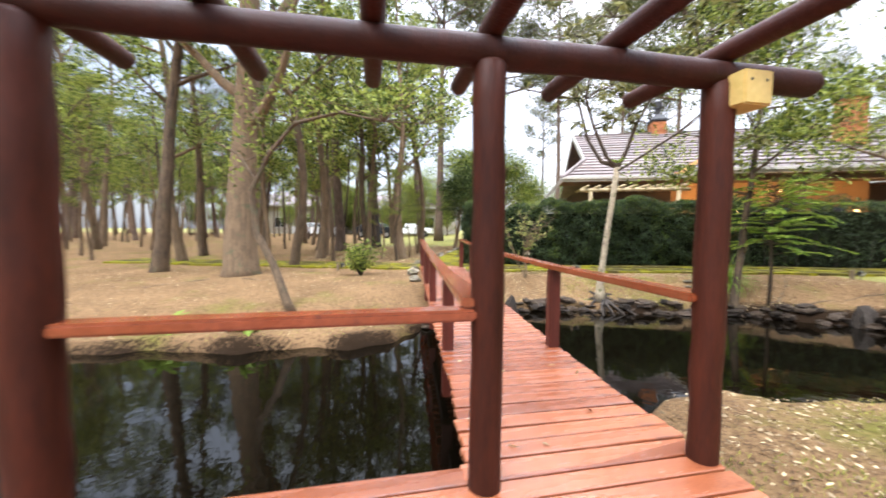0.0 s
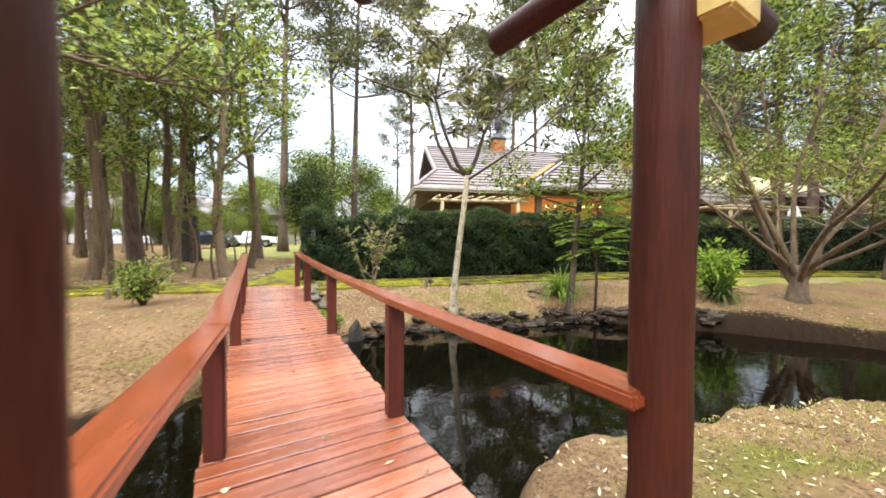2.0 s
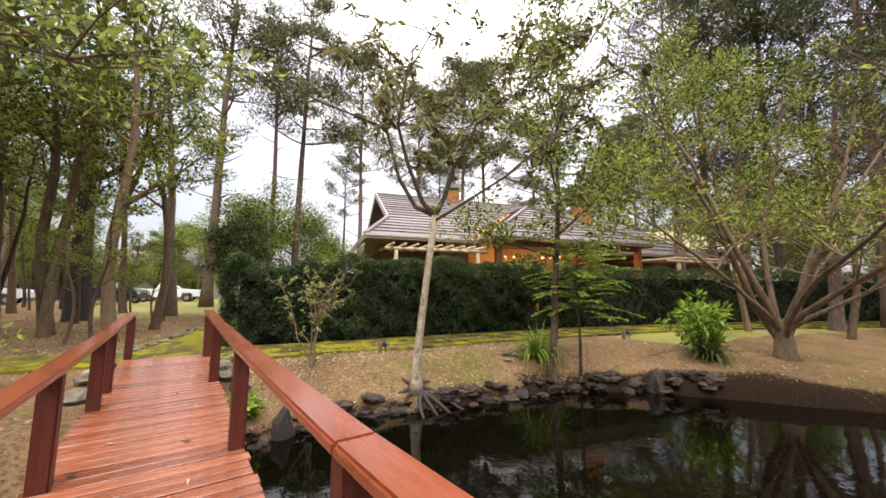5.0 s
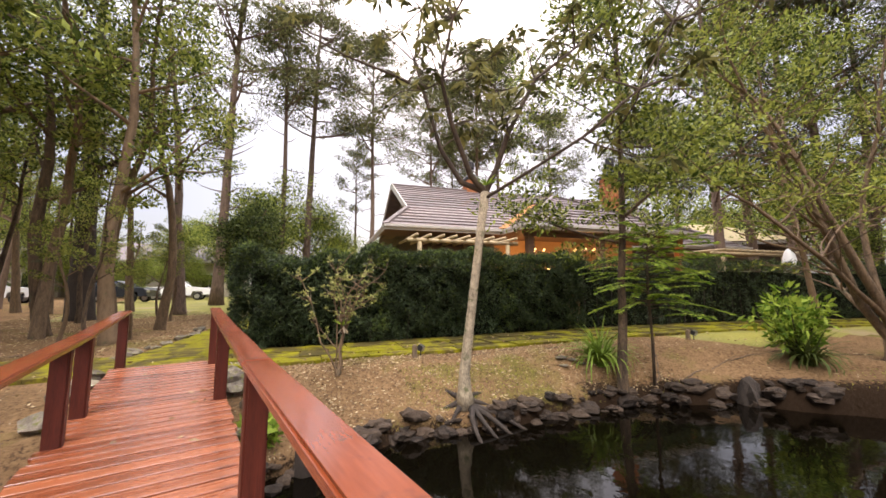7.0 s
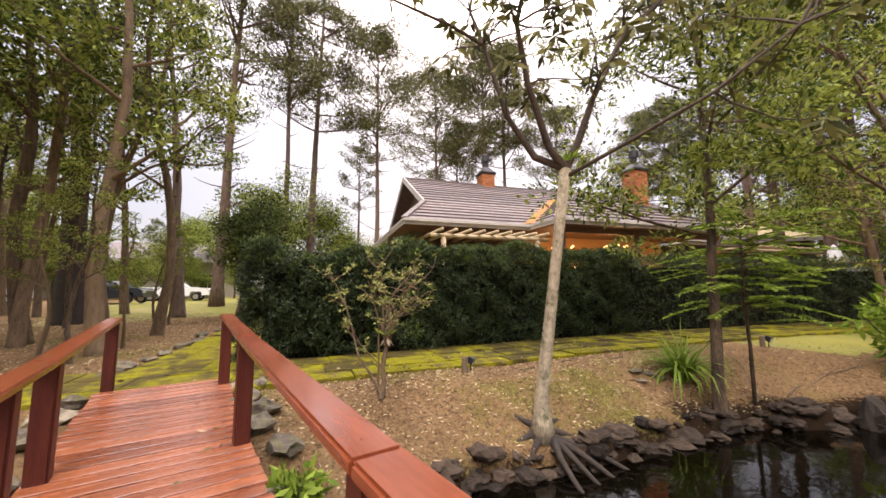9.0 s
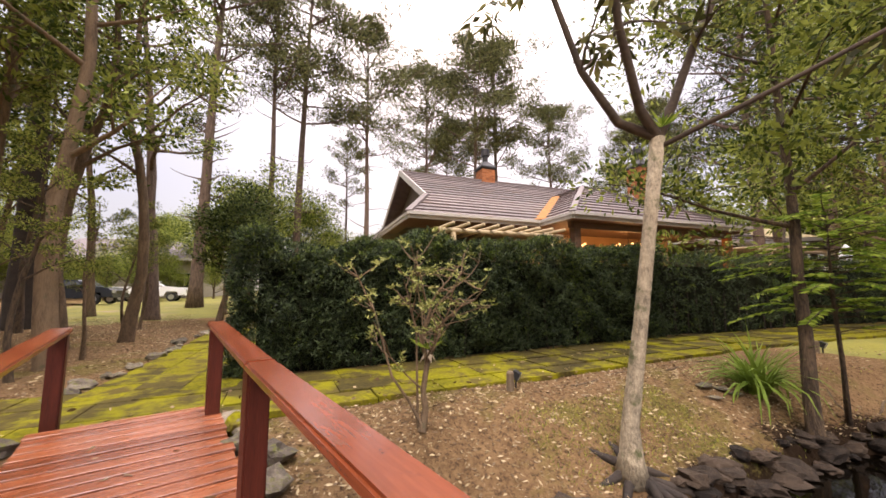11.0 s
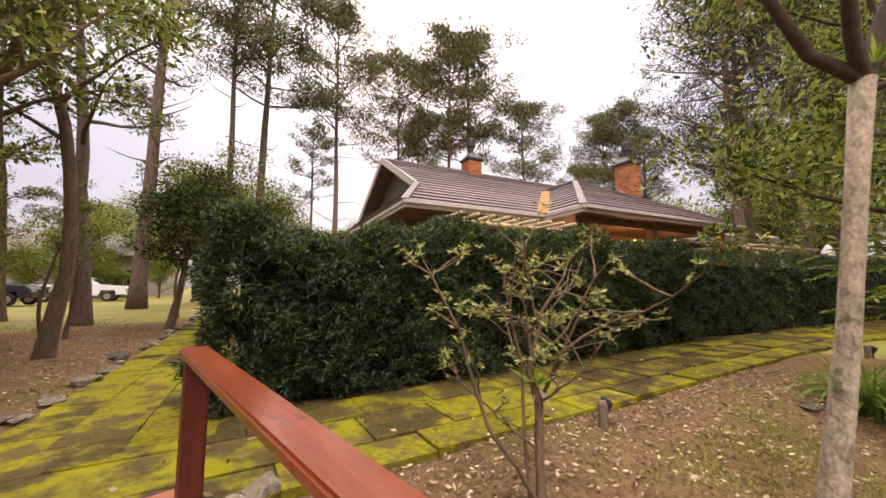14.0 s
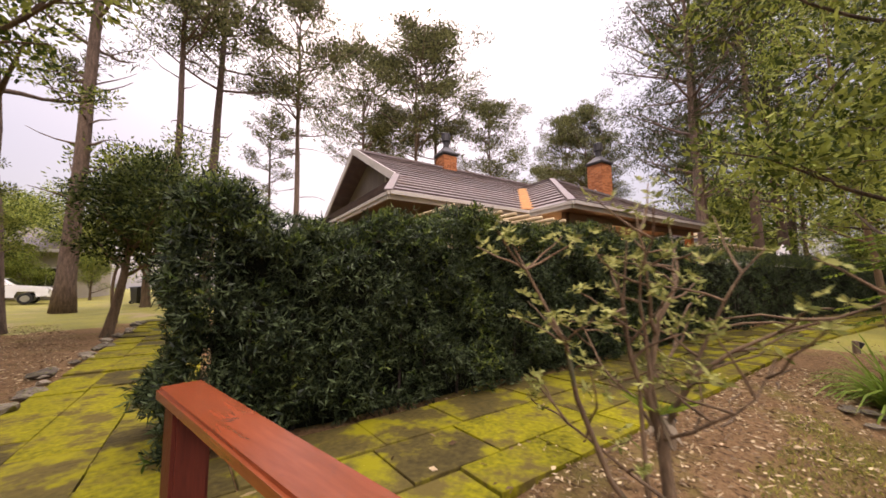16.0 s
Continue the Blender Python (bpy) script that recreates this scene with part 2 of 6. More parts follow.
def water_material():
    m = bpy.data.materials.new("dark_pond_water")
    m.use_nodes = True
    n, l = m.node_tree.nodes, m.node_tree.links
    b = n["Principled BSDF"]
    b.inputs["Base Color"].default_value = (0.0022, 0.0016, 0.0008, 1)
    b.inputs["Roughness"].default_value = 0.025
    b.inputs["IOR"].default_value = 1.38
    b.inputs["Specular IOR Level"].default_value = 0.5
    co = n.new("ShaderNodeTexCoord")
    a = n.new("ShaderNodeTexNoise")
    a.inputs["Scale"].default_value, a.inputs["Detail"].default_value = 1.3, 3
    r = n.new("ShaderNodeTexNoise")
    r.inputs["Scale"].default_value, r.inputs["Detail"].default_value = 7.0, 2
    for q in (a, r):
        l.new(co.outputs["Object"], q.inputs["Vector"])
    mul = n.new("ShaderNodeMath")
    mul.operation = "MULTIPLY"
    l.new(a.outputs["Fac"], mul.inputs[0])
    l.new(r.outputs["Fac"], mul.inputs[1])
    bp = n.new("ShaderNodeBump")
    bp.inputs["Strength"].default_value, bp.inputs["Distance"].default_value = 0.10, 0.03
    l.new(mul.outputs["Value"], bp.inputs["Height"])
    l.new(bp.outputs["Normal"], b.inputs["Normal"])
    return m


M_WATER = water_material()


def ground_material():
    """Bare sandy earth with leaf litter, mossy green patches and darker damp soil."""
    m = bpy.data.materials.new("sandy_earth")
    m.use_nodes = True
    n, l = m.node_tree.nodes, m.node_tree.links
    b = n["Principled BSDF"]
    b.inputs["Roughness"].default_value = 0.92
    b.inputs["Specular IOR Level"].default_value = 0.06
    co = n.new("ShaderNodeTexCoord")

    def tex(scale, detail, lo, hi, rough=0.6):
        q = n.new("ShaderNodeTexNoise")
        q.inputs["Scale"].default_value, q.inputs["Detail"].default_value, q.inputs["Roughness"].default_value = scale, detail, rough
        l.new(co.outputs["Object"], q.inputs["Vector"])
        r = n.new("ShaderNodeMapRange")
        r.inputs["From Min"].default_value, r.inputs["From Max"].default_value = lo, hi
        l.new(q.outputs["Fac"], r.inputs["Value"])
        return r.outputs["Result"], q.outputs["Fac"]

    def blend(fac, a, c):
        x = n.new("ShaderNodeMix")
        x.data_type = "RGBA"
        l.new(fac, x.inputs["Factor"])
        for key, v in (("A", a), ("B", c)):
            if isinstance(v, tuple):
                x.inputs[key].default_value = (*v, 1)
            else:
                l.new(v, x.inputs[key])
        return x.outputs["Result"]

    sand, _ = tex(0.8, 6, 0.35, 0.65)
    grain, grain_raw = tex(17, 9, 0.36, 0.64, 0.78)
    moss, _ = tex(0.5, 8, 0.53, 0.66, 0.7)
    speck, _ = tex(21, 6, 0.52, 0.62, 0.75)
    base = blend(sand, (0.085, 0.048, 0.023), (0.25, 0.150, 0.074))
    base = blend(grain, base, (0.33, 0.205, 0.100))
    base = blend(moss, base, (0.17, 0.15, 0.035))
    base = blend(speck, base, (0.085, 0.05, 0.028))
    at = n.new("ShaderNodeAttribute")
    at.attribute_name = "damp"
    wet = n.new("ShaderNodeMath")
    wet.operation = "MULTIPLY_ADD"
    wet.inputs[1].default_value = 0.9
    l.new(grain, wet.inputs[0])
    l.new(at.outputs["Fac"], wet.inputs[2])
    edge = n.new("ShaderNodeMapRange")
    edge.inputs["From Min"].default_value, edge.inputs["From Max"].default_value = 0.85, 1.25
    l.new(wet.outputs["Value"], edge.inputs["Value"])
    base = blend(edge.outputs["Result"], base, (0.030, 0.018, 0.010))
    l.new(base, b.inputs["Base Color"])
    bp = n.new("ShaderNodeBump")
    bp.inputs["Strength"].default_value, bp.inputs["Distance"].default_value = 1.0, 0.05
    l.new(grain_raw, bp.inputs["Height"])
    l.new(bp.outputs["Normal"], b.inputs["Normal"])
    return m


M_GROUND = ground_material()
M_LAWN = material("green_lawn", (0.11, 0.105, 0.018), (0.30, 0.265, 0.035), scale=0.7, fine=22, rough=0.9, bump=0.8, spot=(0.27, 0.20, 0.10), spot_scale=0.5, spot_at=0.6, bump_depth=0.03)


# ---- mesh helpers ----
class Soup:
    """Vertices and faces gathered into one mesh."""

    def __init__(self):
        self.v, self.f = [], []

    def add(self, verts, faces):
        k = len(self.v)
        self.v.extend([tuple(p) for p in verts])
        self.f.extend([tuple(i + k for i in f) for f in faces])
        return self

    def box(self, x0, y0, z0, x1, y1, z1, m=None):
        p = [Vector((x, y, z)) for z in (z0, z1) for x, y in ((x0, y0), (x1, y0), (x1, y1), (x0, y1))]
        if m is not None:
            p = [m @ q for q in p]
        return self.add(p, [(3, 2, 1, 0), (4, 5, 6, 7), (0, 1, 5, 4), (1, 2, 6, 5), (2, 3, 7, 6), (3, 0, 4, 7)])

    def tube(self, pts, radii, sides=8, wob=0.0, rng=None, cap=True):
        pts = [Vector(p) for p in pts]
        base, side = len(self.v), None
        for i, p in enumerate(pts):
            d = (pts[min(i + 1, len(pts) - 1)] - pts[max(i - 1, 0)]).normalized()
            if side is None:
                side = d.orthogonal().normalized()
            side = (side - d * side.dot(d)).normalized()
            up = d.cross(side)
            for k in range(sides):
                a = 2 * math.pi * k / sides
                r = radii[i] * (1 + (rng.uniform(-wob, wob) if rng else 0))
                self.v.append(tuple(p + (side * math.cos(a) + up * math.sin(a)) * r))
        for i in range(len(pts) - 1):
            for k in range(sides):
                a, c = base + i * sides + k, base + i * sides + (k + 1) % sides
                self.f.append((a, c, c + sides, a + sides))
        if cap:
            self.f.append(tuple(base + k for k in reversed(range(sides))))
            last = base + (len(pts) - 1) * sides
            self.f.append(tuple(last + k for k in range(sides)))
        return self

    def mesh(self, name, smooth=False):
        me = bpy.data.meshes.new(name)
        me.from_pydata(self.v, [], self.f)
        if smooth:
            me.polygons.foreach_set("use_smooth", [True] * len(me.polygons))
        me.update()
        return me


def link(name, me, mat, parent=None, label=""):
    if mat is not None and not me.materials:
        me.materials.append(mat)
    ob = new(name, me)
    if parent is not None:
        ob.parent = parent
    if label:
        ob["label"] = label
    return ob


def part(name, bm, mat, parent, label="", smooth=False):
    """One mesh part under a thing, from a bmesh or a Soup."""
    if isinstance(bm, Soup):
        me = bm.mesh(name, smooth)
    else:
        me = bpy.data.meshes.new(name)
        bm.to_mesh(me)
        bm.free()
        if smooth:
            me.polygons.foreach_set("use_smooth", [True] * len(me.polygons))
    return link(name, me, mat, parent, label)


def thing(name, m, label, category, group="", kind=""):
    ob = new(name)
    ob.empty_display_size = 0.2
    ob.matrix_basis = m
    return tagged(ob, label, category, group, kind)


def bevel_box(x, y, z, bevel=0.008, seg=2):
    bm = bmesh.new()
    bmesh.ops.create_cube(bm, size=1)
    bmesh.ops.scale(bm, vec=(x, y, z), verts=bm.verts)
    bmesh.ops.bevel(bm, geom=list(bm.edges), offset=bevel, segments=seg, affect="EDGES")
    return bm


def leaf_mesh(name, centres, dirs, length, width, seed=0, fold=0.25, jitter=0.35):
    """Many small pointed, folded leaves as one mesh: each a rhomb of two triangles."""
    rng = np.random.default_rng(seed)
    c = np.asarray(centres, float)
    d = np.asarray(dirs, float)
    d = d / np.maximum(np.linalg.norm(d, axis=1, keepdims=True), 1e-6)
    n = len(c)
    s = np.cross(d, rng.normal(size=(n, 3)))
    s /= np.maximum(np.linalg.norm(s, axis=1, keepdims=True), 1e-6)
    u = np.cross(s, d)
    ln = (length * (1 + rng.uniform(-jitter, jitter, n)))[:, None]
    wd = (width * (1 + rng.uniform(-jitter, jitter, n)))[:, None]
    v = np.empty((n, 4, 3))
    v[:, 0] = c
    v[:, 1] = c + d * ln * 0.5 + s * wd * 0.5 + u * wd * fold
    v[:, 2] = c + d * ln
    v[:, 3] = c + d * ln * 0.5 - s * wd * 0.5 + u * wd * fold
    me = bpy.data.meshes.new(name)
    me.vertices.add(4 * n)
    me.vertices.foreach_set("co", v.reshape(-1))
    me.loops.add(4 * n)
    me.loops.foreach_set("vertex_index", np.arange(4 * n, dtype=np.int32))
    me.polygons.add(n)
    me.polygons.foreach_set("loop_start", np.arange(0, 4 * n, 4, dtype=np.int32))
    me.update(calc_edges=True)
    return me


# ---- ground and pond ----
POND = [(-9.5, 1.2), (1.5, 1.2), (1.95, 2.9), (2.5, 3.75), (3.1, 4.0), (4.3, 3.85), (5.7, 3.6), (7.3, 3.0), (9.0, 2.7), (10.7, 3.0), (11.2, 3.8), (10.5, 5.1), (9.9, 6.0),
        (9.35, 7.0), (7.6, 8.0), (6.2, 8.35), (5.1, 8.5), (3.9, 8.95), (2.7, 8.75), (1.5, 8.3), (0.6, 7.5), (0.1, 6.6), (-0.7, 6.3), (-2.2, 6.2), (-4.4, 6.3), (-7.0, 6.2), (-9.5, 4.8)]
WATER = -0.64


def pond_distance(x, y):
    """Signed distance to the pond's outline, negative over water (numpy arrays)."""
    x, y = np.asarray(x, float), np.asarray(y, float)
    best, inside = np.full(x.shape, 1e9), np.zeros(x.shape, bool)
    for (ax, ay), (bx, by) in zip(POND, POND[1:] + POND[:1]):
        ex, ey = bx - ax, by - ay
        t = np.clip(((x - ax) * ex + (y - ay) * ey) / (ex * ex + ey * ey), 0, 1)
        best = np.minimum(best, np.hypot(x - ax - t * ex, y - ay - t * ey))
        if ey != 0:
            inside ^= ((ay > y) != (by > y)) & (x < ex * (y - ay) / ey + ax)
    return np.where(inside, -best, best)


def smooth_step(a, b, v):
    t = np.clip((v - a) / (b - a), 0, 1)
    return t * t * (3 - 2 * t)


def land(x, y):
    """Height of the dry ground."""
    x, y = np.asarray(x, float), np.asarray(y, float)
    h = -0.26 + 0.265 * smooth_step(3.5, 10.8, y + 0.2 * x) + 0.04 * smooth_step(11.2, 13, y + 0.21 * x) + 0.012 * np.clip(x - 2.5, 0, 14) * smooth_step(4, 9, y)
    h = h + 0.016 * np.clip(y - 16, 0, 40) + 0.02 * np.sin(x * 1.7 + 0.5) * np.sin(y * 1.3) + 0.012 * np.sin(x * 4.1) * np.sin(y * 3.7 + 1)
    d = pond_distance(x, y) + 0.10 * np.sin(x * 3.1) * np.sin(y * 2.7) + 0.05 * np.sin(x * 7.3 + y * 5.1)
    bank = smooth_step(-0.20, 0.14, d)
    h = h - (0.16 + 0.34 * smooth_step(5.5, 8.0, y)) * (1 - smooth_step(0.0, 1.5, d))
    return WATER - 0.45 + (h - WATER + 0.45) * bank


def land_at(x, y):
    return float(land(np.array([x]), np.array([y]))[0])


def build_ground():
    xs = np.concatenate([[-1500, -500, -200, -100, -60], np.arange(-40, -12, 1.0), np.arange(-12, 14, 0.13), np.arange(14, 40, 1.0), [60, 100, 200, 500, 1500]])
    ys = np.concatenate([[-1500, -400, -100, -40, -20], np.arange(-10, 0, 0.6), np.arange(0, 15, 0.13), np.arange(15, 40, 0.5), [45, 55, 70, 100, 200, 500, 1500]])
    gx, gy = np.meshgrid(xs, ys)
    z = land(gx, gy)
    v = np.stack([gx, gy, z], -1).reshape(-1, 3)
    w, h = len(xs), len(ys)
    i = (np.arange(h - 1)[:, None] * w + np.arange(w - 1)[None, :]).reshape(-1)
    f = np.stack([i, i + 1, i + 1 + w, i + w], 1)
    me = bpy.data.meshes.new("ground")
    me.from_pydata(v.tolist(), [], f.tolist())
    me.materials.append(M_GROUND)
    me.materials.append(M_LAWN)
    cx, cy = gx[:-1, :-1].reshape(-1), gy[:-1, :-1].reshape(-1)
    vx, vy = gx.reshape(-1), gy.reshape(-1)
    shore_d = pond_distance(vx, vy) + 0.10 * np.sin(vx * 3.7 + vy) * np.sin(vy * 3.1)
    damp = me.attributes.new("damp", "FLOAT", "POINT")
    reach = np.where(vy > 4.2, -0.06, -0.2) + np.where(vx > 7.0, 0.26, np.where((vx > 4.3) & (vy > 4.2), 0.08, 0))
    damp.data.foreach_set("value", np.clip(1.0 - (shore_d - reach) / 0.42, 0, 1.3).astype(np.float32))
    lawn = ((cy - 0.3 * cx > 24) & (cx > -3)) | (cy > 48) | ((cx > 11.5) & (cy + 0.21 * cx > 9.7) & (cy + 0.21 * cx < 11.8))
    me.polygons.foreach_set("material_index", lawn.astype(np.int32))
    me.polygons.foreach_set("use_smooth", [True] * len(me.polygons))
    me.update()
    tagged(new("ground", me), "sandy brown earth with leaf litter and mossy patches", "ground", kind="structure")
    bm = bmesh.new()
    bm.faces.new([bm.verts.new((x, y, WATER)) for x, y in ((-11, 0.4), (12, 0.4), (12, 9.6), (-11, 9.6))])
    me = bpy.data.meshes.new("water")
    bm.to_mesh(me)
    bm.free()
    me.materials.append(M_WATER)
    tagged(new("water", me), "still dark pond water mirroring trees and sky", "water", kind="structure")


build_ground()


# ---- pergola and footbridge ----
def deck_z(y):
    """Height of the bridge's planks: level over the water, rising to the path."""
    return float(np.interp(y, (2.0, 6.0, 9.4, 11.8), (0.0, 0.005, 0.075, 0.165)))


def log_mesh(name, length, r, seed, sides=14, rings=14):
    """A peeled round log along z, slightly uneven, with rounded ends."""
    rng = random.Random(seed)
    zs = [0, 0.012] + [length * k / rings for k in range(1, rings)] + [length - 0.012, length]
    rs = [r * 0.88] + [r * (1 + rng.uniform(-0.035, 0.035)) for _ in range(rings + 1)] + [r * 0.88]
    pts = [(rng.uniform(-0.004, 0.004), rng.uniform(-0.004, 0.004), z) for z in zs]
    return Soup().tube(pts, rs, sides, 0.02, rng).mesh(name, True)


PERGOLA = pose(0.655, 2.14, 0, 0, 0, 5.5)
DECK = pose(0.51, 2.03, 0, 0, 0, 6.3)


def build_pergola():
    per = thing("pergola", PERGOLA, "dark red-brown stained round-log pergola over the deck", "pergola")
    for k, (x, y, r) in enumerate(((-1.84, 0, 0.10), (0.0, 0, 0.080), (1.263, 0, 0.080), (-1.84, -3.5, 0.09), (1.263, -3.5, 0.08))):
        o = link("post", log_mesh("post", 2.41 if y == 0 else 2.25, r, 10 + k), M_LOG, per)
        o.location = (x, y, -0.38 if y == 0 else -0.22)
    for y, k in ((0, 30), (-3.5, 31)):
        o = link("beam", log_mesh("beam", 4.13, 0.072, k), M_BEAM, per)
        o.matrix_local = pose(-2.26, y, 2.085, 0, 90, 0)
    for k, x in enumerate((-1.91, -1.206, -0.533, 0.018, 0.657, 1.285)):
        o = link("rafter", log_mesh("rafter", 4.94, 0.056, 50 + k), M_BEAM, per)
        o.matrix_local = pose(x, -4.2, 2.20, -90, 0, 0)
    o = part("low_rail", bevel_box(1.70, 0.12, 0.055, 0.012), M_RAIL, per, "flat red-brown board between two posts")
    o.matrix_local = pose(-0.915, 0.0, 0.862)


def build_box():
    lamp = thing("lantern_box", PERGOLA @ pose(1.335, -0.07, 1.89), "small yellow painted box fixed beside the pergola post", "lamp")
    part("housing", bevel_box(0.17, 0.17, 0.17, 0.008), M_BOX, lamp).location = (0, 0, 0.085)
    for x in (-0.045, 0.045):
        part("screw", Soup().tube([(x, -0.084, 0.12), (x, -0.089, 0.12)], [0.008, 0.006], 8), M_LAMPBLACK, lamp)


RIGHT_POSTS = (4.25, 6.83, 9.41, 11.38)
LEFT_POSTS = (4.22, 6.80, 8.70, 9.45, 11.92)
RX, LX = 1.845, 0.69
RIGHT_TOP = ((2.25, 0.925), (4.25, 0.892), (6.8, 0.89), (9.35, 0.93), (11.48, 1.0))
LEFT_TOP = ((2.1, 0.94), (4.22, 0.81), (6.8, 0.82), (9.3, 0.86), (12.0, 0.965))


def rail_top(tops, y):
    return float(np.interp(y, [q[0] for q in tops], [q[1] for q in tops]))


def build_bridge():
    br = thing("footbridge", pose(0, 0, 0), "wet red-painted timber plank footbridge with board handrails", "bridge")
    for x in (0.74, 1.72):
        s = Soup()
        for y0, y1 in ((1.9, 6.0), (6.0, 9.4), (9.4, 11.75)):
            s.add([(x + i, y, deck_z(y) + j) for y in (y0, y1) for i, j in ((-0.04, -0.23), (0.04, -0.23), (0.04, -0.042), (-0.04, -0.042))],
                  [(0, 1, 2, 3), (7, 6, 5, 4), (0, 4, 5, 1), (1, 5, 6, 2), (2, 6, 7, 3), (3, 7, 4, 0)])
        part("bearer", s, M_UNDER, br)
    for x, ys, tops in ((RX, RIGHT_POSTS, RIGHT_TOP), (LX, LEFT_POSTS, LEFT_TOP)):
        for k, y in enumerate(ys):
            z = deck_z(y)
            top = rail_top(tops, y) - 0.045
            o = part("post", bevel_box(0.118, 0.128, top - z + 0.5, 0.012), M_RPOST, br)
            o.matrix_local = pose(x + 0.005 * (k % 2), y, (top + z - 0.5) / 2, 0, 0, (k * 37) % 5 - 2)
        for (y0, z0), (y1, z1) in zip(tops, tops[1:]):
            x0 = {2.25: 1.865, 2.1: 0.60}.get(y0, x)
            o = part("handrail", bevel_box(0.15, math.hypot(y1 - y0, z1 - z0, x - x0) - 0.003, 0.048, 0.010), M_RAIL, br, "wet glossy red-brown flat board")
            o.matrix_local = pose((x0 + x) / 2, (y0 + y1) / 2, (z0 + z1) / 2 - 0.024, math.degrees(math.atan2(z1 - z0, y1 - y0)), 0, math.degrees(math.atan2(-(x - x0), y1 - y0)))
    return br


def plank_mesh(name, length, width, seed):
    rng = random.Random(seed)
    bm = bevel_box(length, width, 0.034, 0.005, 1)
    for v in bm.verts:
        v.co.z += rng.uniform(-0.0012, 0.0012)
        if abs(v.co.x) > length / 2 - 0.02:
            v.co.x += rng.uniform(-0.004, 0.004)
    me = bpy.data.meshes.new(name)
    bm.to_mesh(me)
    bm.free()
    me.materials.append(M_DECK)
    return me


def build_planks(br):
    rng = random.Random(5)
    kinds = [plank_mesh("plank", 1.30, 0.129, k) for k in range(6)]
    y = 2.32
    while y < 11.70:
        o = new("plank", rng.choice(kinds))
        o.parent = br
        wide = 0.10 * max(0, 1 - (y - 2.2) / 1.0)
        fan = 6.3 * max(0.0, 1 - (y - 2.2) / 4.5)
        o.matrix_local = pose(1.268 + rng.uniform(-0.015, 0.015), y, deck_z(y) - 0.017 + rng.uniform(-0.002, 0.002), rng.uniform(-0.5, 0.5) + 0.9, rng.uniform(-0.3, 0.3),
                              fan + rng.uniform(-0.25, 0.25)) @ Matrix.Diagonal((1 + wide, 1, 1, 1))
        y += 0.147 + rng.choice((0, 0, 0, 0.003, 0.007))
    deck = thing("deck", DECK, "wet red-painted timber plank deck beneath the pergola", "deck", kind="structure")
    for x in (-2.2, -0.5, 1.3):
        part("bearer", Soup().box(x - 0.04, -3.9, -0.3, x + 0.04, 0.1, -0.045), M_UNDER, deck)
    kinds = [plank_mesh("plank", 4.05, 0.130, 20 + k) for k in range(4)]
    y = -3.9
    while y < 0.20:
        o = new("plank", rng.choice(kinds))
        o.parent = deck
        o.matrix_local = pose(-0.56 + rng.uniform(-0.01, 0.01), y, -0.017 + rng.uniform(-0.002, 0.002), rng.uniform(-0.4, 0.4), 0, rng.uniform(-0.12, 0.12))
        y += 0.146


build_pergola()
build_box()
BRIDGE = build_bridge()


# ---- hedge ----
HA = radians(-13.0)
HU, HV = Vector((math.cos(HA), math.sin(HA), 0)), Vector((-math.sin(HA), math.cos(HA), 0))
HEDGE_O = Vector((2.12, 13.02, 0))


HA2 = radians(-18.0)
HU2, HV2 = Vector((math.cos(HA2), math.sin(HA2), 0)), Vector((-math.sin(HA2), math.cos(HA2), 0))
HEDGE_O2 = HEDGE_O + HU * 9.0 - HU2 * 9.0


